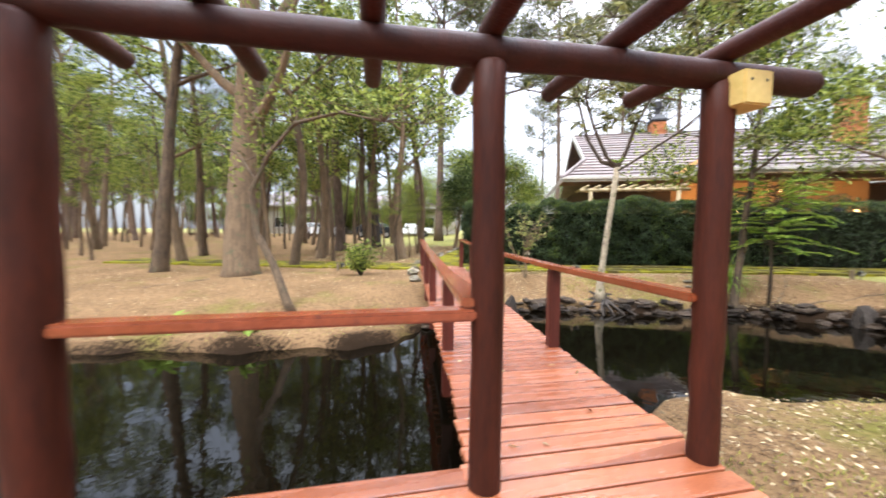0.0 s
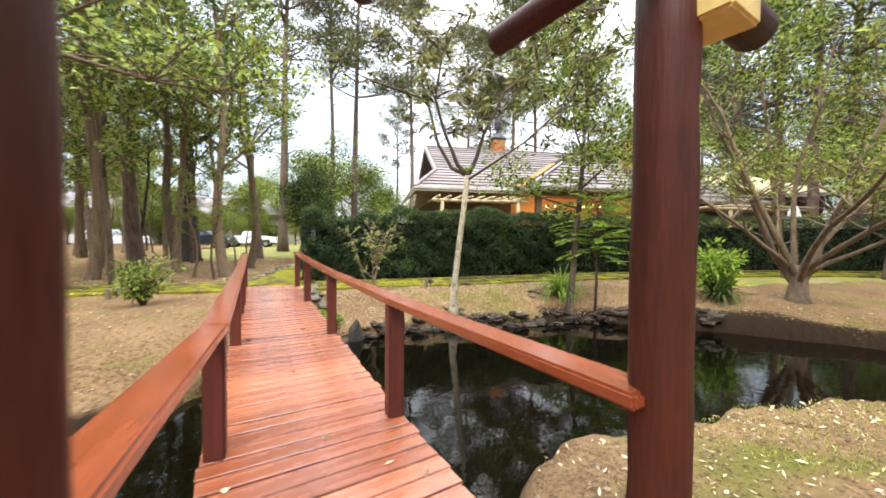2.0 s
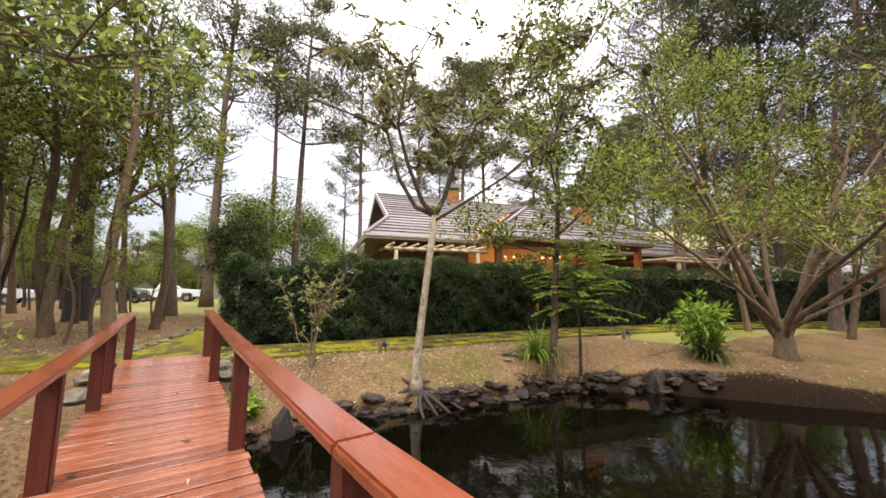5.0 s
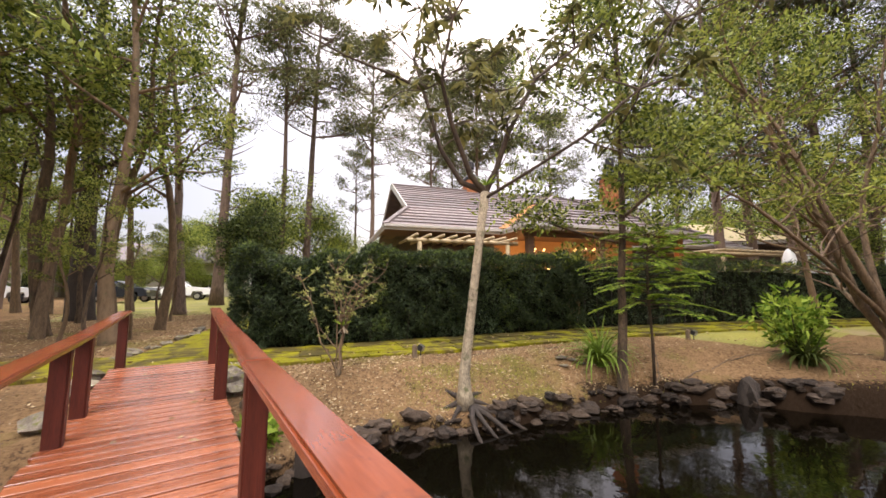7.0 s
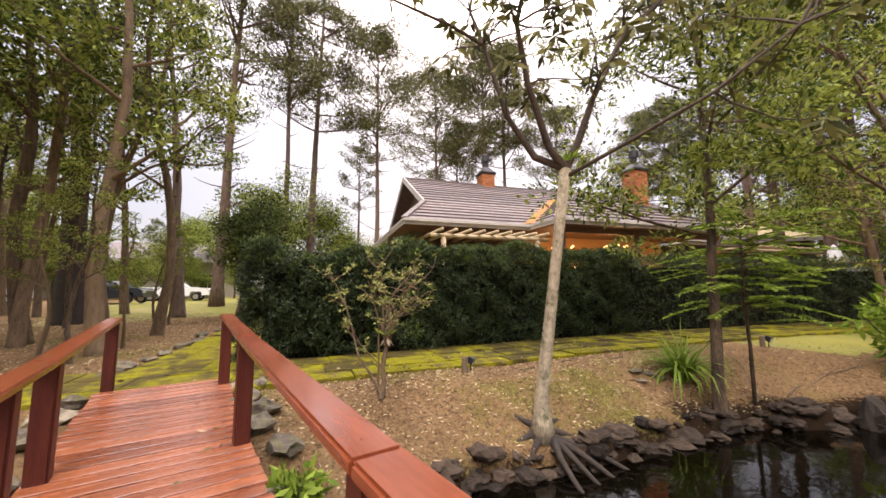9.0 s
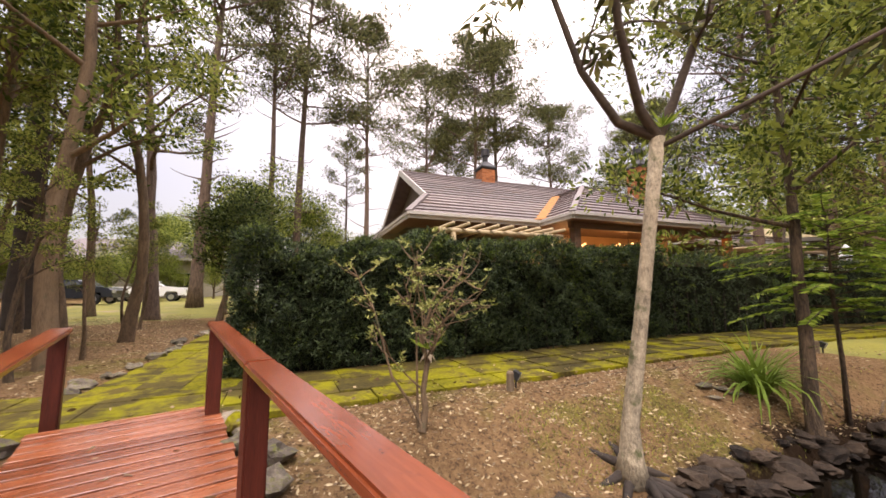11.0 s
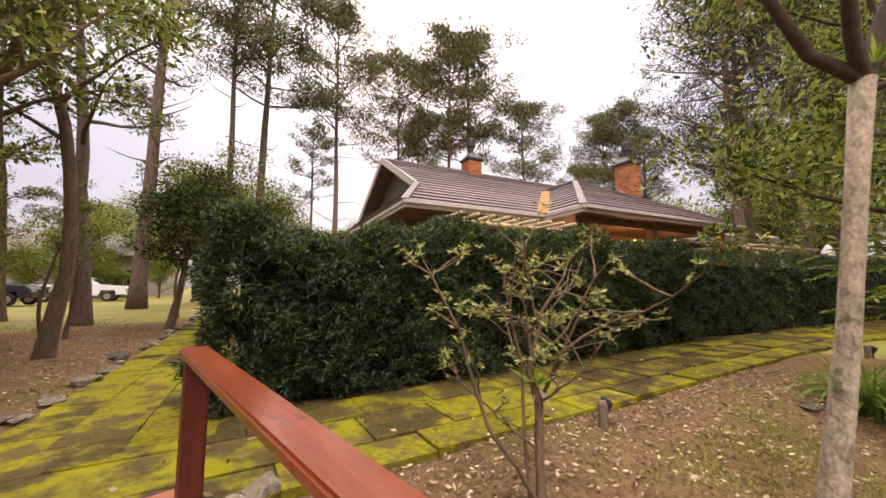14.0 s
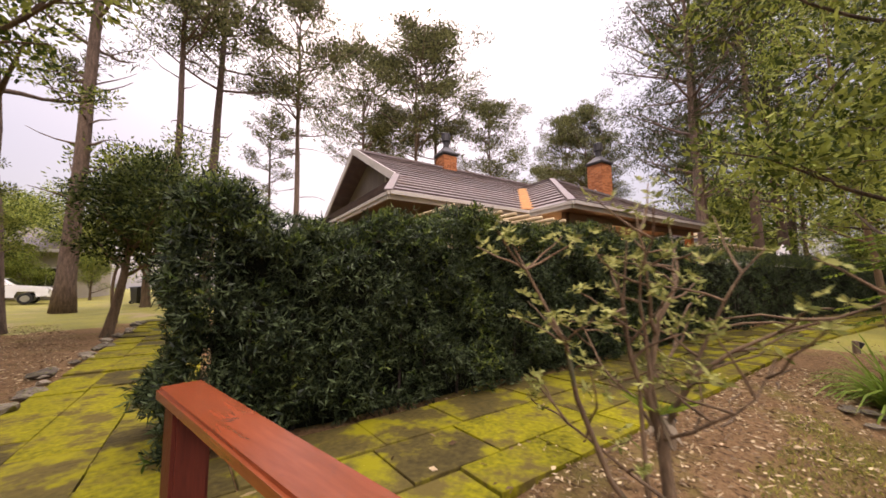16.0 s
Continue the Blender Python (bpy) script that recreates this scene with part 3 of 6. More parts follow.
def hedge_piece(name, u0, u1, v0, v1, top, seed, label, leaves, HEDGE_O=HEDGE_O, HU=HU, HV=HV):
    """A clipped hedge run: a near-black box painted as inner shade and a dense coat of narrow leaves outside."""
    rng = np.random.default_rng(seed)
    root = thing(name, pose(0, 0, 0), label, "hedge")
    # solid core: the shade between the leaves, put in as near-black colour
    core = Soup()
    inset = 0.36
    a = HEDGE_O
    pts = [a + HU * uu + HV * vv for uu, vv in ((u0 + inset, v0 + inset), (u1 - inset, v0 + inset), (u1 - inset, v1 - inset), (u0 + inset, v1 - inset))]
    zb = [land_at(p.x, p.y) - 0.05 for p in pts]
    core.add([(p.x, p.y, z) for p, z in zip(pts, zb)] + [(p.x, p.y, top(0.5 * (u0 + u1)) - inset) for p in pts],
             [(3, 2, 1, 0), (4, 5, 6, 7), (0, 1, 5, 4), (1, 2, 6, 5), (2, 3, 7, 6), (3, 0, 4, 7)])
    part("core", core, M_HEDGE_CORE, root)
    U, V, Z0 = u1 - u0, v1 - v0, 0.12
    H = 1.85
    areas = np.array([U * H, V * H, U * V, V * H, U * H * 0.35])
    which = rng.choice(5, size=leaves, p=areas / areas.sum())
    uu, vv, ww = rng.uniform(0, 1, leaves), rng.uniform(0, 1, leaves), rng.uniform(0, 1, leaves)
    pu = np.where(which == 1, 0.0, np.where(which == 3, 1.0, uu)) * U + u0
    pv = np.where((which == 0), 0.0, np.where(which == 4, 1.0, vv)) * V + v0
    tops = np.array([top(q) for q in pu])
    base = land(a.x + HU.x * pu + HV.x * pv, a.y + HU.y * pu + HV.y * pv)
    pz = np.where(which == 2, tops, base + 0.05 + (tops - base - 0.05) * ww)
    nrm = np.zeros((leaves, 3))
    for k, d in enumerate((-HV, -HU, Vector((0, 0, 1)), HU, HV)):
        nrm[which == k] = d
    # lumps
    lump = 0.15 * np.sin(pu * 3.3 + pz * 2.1) * np.sin(pz * 4.7 + pu * 1.1) + 0.06 * np.sin(pu * 8.7 + 1.3) * np.sin(pz * 7.9 + pv * 5)
    depth = -rng.exponential(0.07, leaves) + lump + rng.normal(0, 0.03, leaves)
    depth -= 0.12 * np.clip(1 - (pz - base) / 0.35, 0, 1)
    hole = (np.sin(pu * 5.1 + pz * 3.3) * np.sin(pz * 6.1 - pu * 2.2) > 0.62)
    depth -= np.where(hole, 0.20, 0)
    round_off = np.clip(1 - (tops - pz) / 0.35, 0, 1) * (which != 2)
    c = np.stack([a.x + HU.x * pu + HV.x * pv, a.y + HU.y * pu + HV.y * pv, pz], 1) + nrm * (depth - 0.14 * round_off ** 2)[:, None]
    # leaves stand in whorls of seven
    lead = (np.arange(leaves) // 7) * 7
    c, which, pz, pu, tops, nrm = c[lead] + rng.normal(0, 0.012, (leaves, 3)), which[lead], pz[lead], pu[lead], tops[lead], nrm[lead]
    axis = nrm * 0.8 + rng.normal(0, 0.5, (leaves, 3))[lead] + np.array([0, 0, 0.35])
    d = axis * 0.55 + rng.normal(0, 0.8, (leaves, 3))
    young = (rng.uniform(size=leaves)[lead] < np.where(which == 2, 0.35, np.where((pz > tops - 0.35), 0.20, 0.035) + 0.28 * (np.sin(pu * 1.9 + 2.0) > 0.93)))
    link("leaves", leaf_mesh("leaves", c[~young], d[~young], 0.082, 0.0145, seed), M_LEAF_HEDGE, root)
    link("new_leaves", leaf_mesh("new_leaves", c[young], d[young], 0.075, 0.016, seed + 1), M_LEAF_HEDGE_NEW, root, "yellow-green young shoots")
    # a few stems
    st = Soup()
    r2 = random.Random(seed)
    for k in range(int(U / 0.45)):
        uq = u0 + 0.2 + k * 0.45 + r2.uniform(-0.1, 0.1)
        p = a + HU * uq + HV * (v0 + 0.18 + r2.uniform(0, 0.2))
        z = land_at(p.x, p.y)
        q = p + HU * r2.uniform(-0.1, 0.1)
        st.tube([(p.x, p.y, z - 0.05), ((p.x + q.x) / 2, (p.y + q.y) / 2, z + 0.5), (q.x, q.y, z + 1.1)], [0.02, 0.016, 0.01], 5)
    part("stem_mass", st, M_BARK_DARK, root)["kind"] = "stuff"
    return root


def hedge_top(u):
    """A bushy end, a dip, then an even height."""
    k = min(1.0, max(0.0, (u - 1.2) / 2.3))
    return 1.98 + 0.14 * math.exp(-3 * (u - 0.35) ** 2) + 0.25 * k * k * (3 - 2 * k)


hedge_piece("hedge", 0.0, 9.0, 0.0, 1.1, lambda u: hedge_top(u) + 0.03 * math.sin(u * 2.3), 3, "tall clipped dark green hedge beside the mossy path", 175000)
hedge_piece("hedge", 9.0, 38.0, 0.0, 1.1, lambda u: hedge_top(u) + 0.03 * math.sin(u * 1.7), 4, "long clipped dark green hedge screening the house", 125000, HEDGE_O2, HU2, HV2)


# ---- house ----
HOUSE = Matrix.Translation((7.10, 16.38, 0.15)) @ Matrix.Rotation(radians(-16.5), 4, "Z")
EZ, AZ = 3.46, 6.78


def roof_face(parent, pts, courses, name="roof_slope"):
    """A roof slope with overlapping tile courses. pts: eave a, eave b, top b, top a (local)."""
    a, b, c, d = [Vector(p) for p in pts]
    n = (b - a).cross(d - a).normalized()
    if n.z < 0:
        n = -n
    for k in range(courses):
        s0, s1 = k / courses, (k + 1) / courses
        p0, p1, p2, p3 = a.lerp(d, s0), b.lerp(c, s0), b.lerp(c, s1), a.lerp(d, s1)
        lo, hi = n * 0.055, n * 0.008
        me = Soup().add([p0 + lo, p1 + lo, p2 + hi, p3 + hi, p0 - n * 0.03, p1 - n * 0.03, p2 - n * 0.03, p3 - n * 0.03],
                        [(0, 1, 2, 3), (7, 6, 5, 4), (0, 4, 5, 1), (1, 5, 6, 2), (2, 6, 7, 3), (3, 7, 4, 0)])
        part("tile_course", me, M_TILE, parent)


def beam_between(parent, name, a, b, w, h, mat, label=""):
    a, b = Vector(a), Vector(b)
    d = (b - a).normalized()
    s = d.cross(Vector((0, 0, 1))).normalized() * w / 2
    u = s.cross(d).normalized() * h / 2
    me = Soup().add([a - s - u, a + s - u, b + s - u, b - s - u, a - s + u, a + s + u, b + s + u, b - s + u],
                    [(3, 2, 1, 0), (4, 5, 6, 7), (0, 1, 5, 4), (1, 2, 6, 5), (2, 3, 7, 6), (3, 0, 4, 7)])
    return part(name, me, mat, parent, label)


def build_house():
    h = thing("house", HOUSE, "single-storey house with dark tiled roof, brick chimneys and lit porch", "house")
    R = 6.29         # depth from eave to ridge
    W0, W1, WF = 4.68, 13.0, -1.63   # front wing: left eave, right eave, front eave
    HX, HY, HZ = 8.84, 2.53, 5.75
    VY = R * (HZ - EZ) / (AZ - EZ)   # where the wing ridge meets the main slope
    GX, GY = 1.30, 2.25   # foot of the gable
    GZ = EZ + (AZ - EZ) * GY / R
    right = 20.0
    roof = new("roof")
    roof.parent = h
    roof["label"] = "grey-brown overlapping tile courses"
    # main front slope: flared low part, then up to the ridge, cut by the wing valley
    roof_face(roof, [(0.0, 0, EZ), (W0, 0, EZ), (W0 + (HX - W0) * GY / VY, GY, GZ), (GX, GY, GZ)], 6)
    roof_face(roof, [(GX, GY, GZ), (W0 + (HX - W0) * GY / VY, GY, GZ), (HX, VY, HZ), (GX, VY, HZ)], 5)
    roof_face(roof, [(GX, VY, HZ), (right - 3, VY, HZ), (right - 3, R, AZ), (GX, R, AZ)], 5)
    # back slope
    roof_face(roof, [(GX, 2 * R, EZ), (right, 2 * R, EZ), (right - 3, R, AZ), (GX, R, AZ)], 10)
    # wing: left, front and right slopes
    roof_face(roof, [(W0, 0.0, EZ), (W0, WF, EZ), (HX, HY, HZ), (HX, VY, HZ)], 11)
    roof_face(roof, [(W0, WF, EZ), (W1, WF, EZ), (HX, HY, HZ), (HX, HY, HZ)], 11)
    roof_face(roof, [(W1, WF, EZ), (W1, VY, EZ), (HX, VY, HZ), (HX, HY, HZ)], 11)
    roof_face(roof, [(W1, 0.8, EZ - 0.1), (right, 0.8, EZ - 0.1), (right - 3, VY, HZ - 0.1), (HX, VY, HZ - 0.1)], 9)
    # ridge and hip caps
    for a, b in (((GX - 0.05, R, AZ + 0.04), (17, R, AZ + 0.04)), ((W0, WF, EZ + 0.05), (HX, HY, HZ + 0.06)), ((W1, WF, EZ + 0.05), (HX, HY, HZ + 0.06)), ((HX, HY, HZ + 0.05), (HX, VY + 0.1, HZ + 0.05)), ((0.0, 0.0, EZ + 0.05), (GX, GY, GZ + 0.06))):
        beam_between(roof, "ridge_cap", a, b, 0.20, 0.08, M_TILE)
    beam_between(roof, "valley_litter", (W0 + 0.02, 0.02, EZ + 0.09), (HX - 0.3, VY - 0.31, HZ - 0.08), 0.42, 0.05, M_RUST, "orange pine needles lying in the roof valley")
    # barge boards and fascia
    beam_between(h, "barge_board", (GX - 0.03, GY - 0.15, GZ - 0.13), (GX - 0.03, R, AZ - 0.02), 0.06, 0.26, M_FASCIA)
    beam_between(h, "barge_board", (GX - 0.03, 2 * R - GY + 0.15, GZ - 0.13), (GX - 0.03, R, AZ - 0.02), 0.06, 0.26, M_FASCIA)
    for a, b in (((0, -0.02, EZ - 0.06), (W0, -0.02, EZ - 0.06)), ((W0 - 0.02, 0, EZ - 0.06), (W0 - 0.02, WF, EZ - 0.06)), ((W0, WF - 0.02, EZ - 0.06), (W1, WF - 0.02, EZ - 0.06)),
                 ((W1 + 0.02, WF, EZ - 0.06), (W1 + 0.02, 0.8, EZ - 0.06)), ((0, 0, EZ - 0.06), (-0.0, 2 * R, EZ - 0.06)), ((W1, 0.78, EZ - 0.16), (right, 0.78, EZ - 0.16))):
        beam_between(h, "fascia", a, b, 0.05, 0.20, M_FASCIA)
        beam_between(h, "gutter", Vector(a) + Vector((0, -0.07, 0.05)), Vector(b) + Vector((0, -0.07, 0.05)), 0.10, 0.09, M_FASCIA)
    # small skirt roof on the gable side
    roof_face(roof, [(0, 2 * R, EZ), (0, 0, EZ), (GX, GY, GZ), (GX, 2 * R - GY, GZ)], 6)
    # soffits
    part("soffit", Soup().box(0.03, 0.0, EZ - 0.16, W0, 1.5, EZ - 0.12).box(W0, WF + 0.03, EZ - 0.16, W1 - 0.03, 1.5, EZ - 0.12).box(W1, 0.85, EZ - 0.3, right, 2.4, EZ - 0.26), M_SOFFIT, h)
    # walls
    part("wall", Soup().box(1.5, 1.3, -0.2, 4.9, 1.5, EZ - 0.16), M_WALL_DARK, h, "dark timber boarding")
    # stretch behind the porch carries the lamp glow in its base colour
    part("wall", Soup().box(4.9, 1.3, -0.2, 12.4, 1.5, EZ - 0.16), M_WALL, h, "porch wall with orange lamp glow in its colour")
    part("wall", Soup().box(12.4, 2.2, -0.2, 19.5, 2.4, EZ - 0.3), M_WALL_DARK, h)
    part("wall", Soup().box(1.5, 1.5, -0.2, 1.7, 2 * R - 1, EZ), M_WALL_DARK, h)
    gable = Soup().add([(2.0, GY, GZ - 0.1), (2.0, 2 * R - GY, GZ - 0.1), (2.0, R, AZ - 0.25), (2.15, GY, GZ - 0.1), (2.15, 2 * R - GY, GZ - 0.1), (2.15, R, AZ - 0.25)],
                       [(0, 2, 1), (3, 4, 5), (0, 1, 4, 3), (1, 2, 5, 4), (2, 0, 3, 5)])
    part("gable_wall", gable, M_GABLE, h, "grey boarded gable set back under the barge boards")
    part("gable_floor", Soup().box(GX + 0.02, GY + 0.2, GZ - 0.28, 2.0, 2 * R - GY - 0.2, GZ - 0.22), M_SOFFIT, h)
    for y in (3.05, 3.55, 4.25):
        part("gable_post", Soup().box(1.80, y - 0.07, GZ - 0.22, 1.94, y + 0.07, EZ + (AZ - EZ) * (1 - abs(y - R) / R) - 0.12), M_FASCIA, h)
    # porch posts, beam, openings
    for x in (5.2, 8.4, 12.5):
        part("porch_post", Soup().box(x - 0.12, WF + 0.4, -0.2, x + 0.12, WF + 0.64, EZ - 0.16), M_BRICK if x > 12 else M_SOFFIT, h)
    beam_between(h, "porch_beam", (W0 + 0.3, WF + 0.52, EZ - 0.26), (W1 - 0.3, WF + 0.52, EZ - 0.26), 0.14, 0.2, M_SOFFIT)
    for x0, x1, z0, z1 in ((6.1, 7.0, 0.0, 2.1), (8.0, 9.6, 0.9, 2.2), (10.4, 11.6, 0.0, 2.2)):
        win = part("window", Soup().box(x0, 1.255, z0, x1, 1.295, z1), M_CARGLASS, h)
        fr = Soup()
        for q in ((x0 - 0.06, z0, x0, z1 + 0.06), (x1, z0, x1 + 0.06, z1 + 0.06), (x0, z1, x1, z1 + 0.06), ((x0 + x1) / 2 - 0.02, z0, (x0 + x1) / 2 + 0.02, z1)):
            fr.box(q[0], 1.23, q[1], q[2], 1.29, q[3])
        part("frame", fr, M_SOFFIT, win)
    return h


def chimney(x, y, z0, z1, w, label):
    m = HOUSE @ pose(x, y, 0)
    c = thing("chimney", m, label, "chimney")
    part("core", Soup().box(-w / 2 + 0.012, -w / 2 + 0.012, z0, w / 2 - 0.012, w / 2 - 0.012, z1), M_MORTAR, c)
    bl, bh = w / 4, 0.075
    me = Soup().box(-bl / 2 + 0.006, -0.05, 0, bl / 2 - 0.006, 0.05, bh - 0.012).mesh("brick")
    me.materials.append(M_BRICK)
    rows = int((z1 - z0) / bh)
    for r in range(rows):
        for side in range(4):
            for k in range(4):
                o = new("brick", me)
                o.parent = c
                q = (k - 1.5) * bl * 0.96 + (0.25 * bl if r % 2 else -0.25 * bl) * 0.3
                ang = side * 90
                o.matrix_local = pose(0, 0, 0, 0, 0, ang) @ pose(q, -w / 2 + 0.045, z0 + r * bh)
    part("collar", bevel_box(w + 0.16, w + 0.16, 0.12, 0.03), M_CAP, c).location = (0, 0, z1 + 0.05)
    s = Soup()
    s.add([(sx * (w / 2 + 0.05), sy * (w / 2 + 0.05), z1 + 0.1) for sx, sy in ((-1, -1), (1, -1), (1, 1), (-1, 1))] + [(sx * 0.17, sy * 0.17, z1 + 0.42) for sx, sy in ((-1, -1), (1, -1), (1, 1), (-1, 1))],
          [(0, 1, 5, 4), (1, 2, 6, 5), (2, 3, 7, 6), (3, 0, 4, 7), (4, 5, 6, 7)])
    part("hood", s, M_CAP, c)
    part("flue", Soup().tube([(0, 0, z1 + 0.36), (0, 0, z1 + 0.74), (0, 0, z1 + 0.76), (0, 0, z1 + 1.12), (0, 0, z1 + 1.18)], [0.15, 0.15, 0.23, 0.23, 0.14], 12), M_CAP, c, smooth=False)
    return c


build_house()
chimney(5.98, 6.5, 6.3, 7.48, 0.74, "short orange brick chimney with dark cap on the ridge")
chimney(12.65, 2.75, 4.2, 7.14, 0.80, "tall orange brick chimney with dark metal cap")


def house_extras():
    g = thing("house_pergola", HOUSE, "pale log pergola along the house front", "pergola")
    for x in (1.0, 4.3):
        part("post", Soup().tube([(x, -1.1, -0.2), (x, -1.1, 2.75)], [0.09, 0.08], 8), M_LOGPALE, g, smooth=True)
    part("beam", Soup().tube([(0.6, -1.1, 2.80), (4.7, -1.1, 2.80)], [0.07, 0.07], 8), M_LOGPALE, g, smooth=True)
    for k in range(9):
        x = 0.8 + k * 0.45
        part("rafter", Soup().tube([(x, -1.6, 2.92), (x, 1.28, 2.98)], [0.055, 0.055], 8), M_LOGPALE, g, smooth=True)
    g = thing("house_pergola", HOUSE, "pale log pergola beside the porch end", "pergola")
    for x in (15.0, 19.0):
        part("post", Soup().tube([(x, -1.2, -0.2), (x, -1.2, 2.7)], [0.09, 0.08], 8), M_LOGPALE, g, smooth=True)
    part("beam", Soup().tube([(14.3, -1.2, 2.75), (19.6, -1.2, 2.75)], [0.07, 0.07], 8), M_LOGPALE, g, smooth=True)
    for k in range(11):
        x = 14.5 + k * 0.48
        part("rafter", Soup().tube([(x, -1.7, 2.86), (x, 2.1, 2.92)], [0.055, 0.055], 8), M_LOGPALE, g, smooth=True)
    for x, y in ((8.2, -0.4), (6.3, 0.3)):
        ch = thing("chandelier", HOUSE @ pose(x, y, 0), "warm glowing porch chandelier with small round bulbs", "lamp", "porch chandeliers")
        part("rod", Soup().tube([(0, 0, 2.75), (0, 0, EZ - 0.16)], [0.012, 0.012], 6), M_CAP, ch)
        for k in range(6):
            a = k * math.pi / 3
            bx, by = 0.42 * math.cos(a), 0.42 * math.sin(a)
            part("arm", Soup().tube([(0, 0, 2.76), (bx, by, 2.66), (bx, by, 2.71)], [0.012, 0.012, 0.012], 5), M_CAP, ch)
            bm = bmesh.new()
            bmesh.ops.create_icosphere(bm, subdivisions=2, radius=0.036)
            part("bulb", bm, M_BULB, ch).location = (bx, by, 2.77)
    for x in (7.5, 11.9):
        s = thing("wall_lamp", HOUSE @ pose(x, 1.2, 1.9), "small warm wall lamp on the porch wall", "lamp", "porch wall lamps")
        part("bracket", Soup().box(-0.04, 0.02, 0.0, 0.04, 0.1, 0.12), M_CAP, s)
        bm = bmesh.new()
        bmesh.ops.create_icosphere(bm, subdivisions=2, radius=0.08)
        part("bulb", bm, M_BULB, s).location = (0, -0.06, 0.12)
    for x, y, e in ((8.2, -0.4, 42), (11.5, 0.0, 16), (6.0, 0.2, 26)):
        d = bpy.data.lights.new("porch_light", "POINT")
        d.energy, d.color, d.shadow_soft_size = e, (1.0, 0.55, 0.20), 0.25
        o = new("porch_light", d)
        o.location = HOUSE @ Vector((x, y, 2.55))
    dish = thing("satellite_dish", HOUSE @ pose(11.2, 1.5, 4.85), "small grey satellite dish beside the chimney", "dish")
    rings = Soup()
    rings.tube([(0, 0, 0), (0, -0.02, 0.25)], [0.02, 0.02], 6)
    part("mast", rings, M_CAP, dish)
    bm = bmesh.new()
    bmesh.ops.create_uvsphere(bm, u_segments=16, v_segments=10, radius=0.45)
    bmesh.ops.delete(bm, geom=[v for v in bm.verts if v.co.z > -0.24], context="VERTS")
    bmesh.ops.solidify(bm, geom=list(bm.faces), thickness=0.015)
    o = part("reflector", bm, M_FASCIA, dish)
    o.matrix_local = pose(0, 0.1, 0.45, 70, 0, 20)


house_extras()


# ---- trees ----
M_LEAF_LIGHT = foliage("light_leaf", (0.055, 0.080, 0.014), (0.32, 0.34, 0.07), thin=0.45)

def grow(rng, start, direction, length, r0, r1, steps=6, wander=0.15, lift=0.0, home=0.0):
    """Points and radii of one limb."""
    p, d = Vector(start), Vector(direction).normalized()
    aim = d.copy()
    pts, rad = [p.copy()], [r0]
    for k in range(steps):
        d = (d + Vector((rng.uniform(-wander, wander), rng.uniform(-wander, wander), rng.uniform(-wander, wander) + lift))).normalized()
        d = d.lerp(aim, home).normalized()
        p = p + d * (length / steps)
        pts.append(p.copy())
        rad.append(r0 + (r1 - r0) * (k + 1) / steps)
    return pts, rad


def clump(rng, c, radius, n, flat=0.6):
    """Leaf bases and directions round a centre."""
    q = rng.normal(size=(n, 3))
    q /= np.linalg.norm(q, axis=1, keepdims=True)
    rr = radius * rng.uniform(0.25, 1.0, (n, 1)) ** 0.6
    off = q * rr * np.array([1, 1, flat])
    return np.asarray(c, float) + off, q + rng.normal(0, 0.5, (n, 3)) + np.array([0, 0, 0.2])


def broad_tree(name, seed, height, r, clear, spread, leaf_mat, bark, leaves=7000, leaf=0.16, lean=(0, 0), limbs=9, label="", wander=0.10, gap=0.8, wide=0.42, leaf_clump=(0.25, 0.6)):
    """A broadleaf tree: wandering trunk, limbs with twigs, and clumps of leaves at their ends."""
    rng, nr = random.Random(seed), np.random.default_rng(seed)
    root = thing(name, pose(0, 0, 0), label, "tree")
    s = Soup()
    pts, rad = grow(rng, (0, 0, -0.25), (lean[0], lean[1], 1), height * 0.92, r, r * 0.22, 12, wander, home=0.3)
    rad[0] = r * 1.45
    rad[1] = max(rad[1], r * 0.98)
    pts.insert(1, pts[0].lerp(pts[1], 0.35))
    rad.insert(1, r * 1.15)
    s.tube(pts, rad, 10, 0.06, rng)
    cs, ds, tips = [], [], []
    for k in range(limbs):
        t = clear + (0.97 - clear) * (k + 0.5) / limbs
        i = min(len(pts) - 2, int(t * (len(pts) - 1)))
        p = pts[i].lerp(pts[i + 1], t * (len(pts) - 1) - i)
        a = k * 2.4 + rng.uniform(-0.5, 0.5)
        ln = spread * (1.15 - 0.6 * t) * rng.uniform(0.7, 1.2)
        lp, lr = grow(rng, p, (math.cos(a), math.sin(a), rng.uniform(0.25, 0.9)), ln, r * 0.42 * (1.2 - t * 0.7), r * 0.08, 5, 0.22, 0.05)
        s.tube(lp, lr, 6, cap=False)
        tips += [lp[-1], lp[-2], lp[3]]
        for j in (2, 3, 4):
            a2 = rng.uniform(0, 6.28)
            tp, tr = grow(rng, lp[j], (math.cos(a2), math.sin(a2), rng.uniform(-0.1, 0.7)), ln * 0.45, lr[j] * 0.6, 0.006, 4, 0.25)
            s.tube(tp, tr, 4, cap=False)
            tips += [tp[-1], tp[2]]
    tips.append(pts[-1])
    per = max(6, leaves // len(tips))
    for t in tips:
        if rng.random() > gap:
            continue
        c, d = clump(nr, t, spread * rng.uniform(*leaf_clump) * 0.38, per)
        cs.append(c)
        ds.append(d)
    part("trunk", s, bark, root, smooth=True)
    link("crown", leaf_mesh("crown", np.concatenate(cs), np.concatenate(ds), leaf, leaf * wide, seed), leaf_mat, root)
    return root


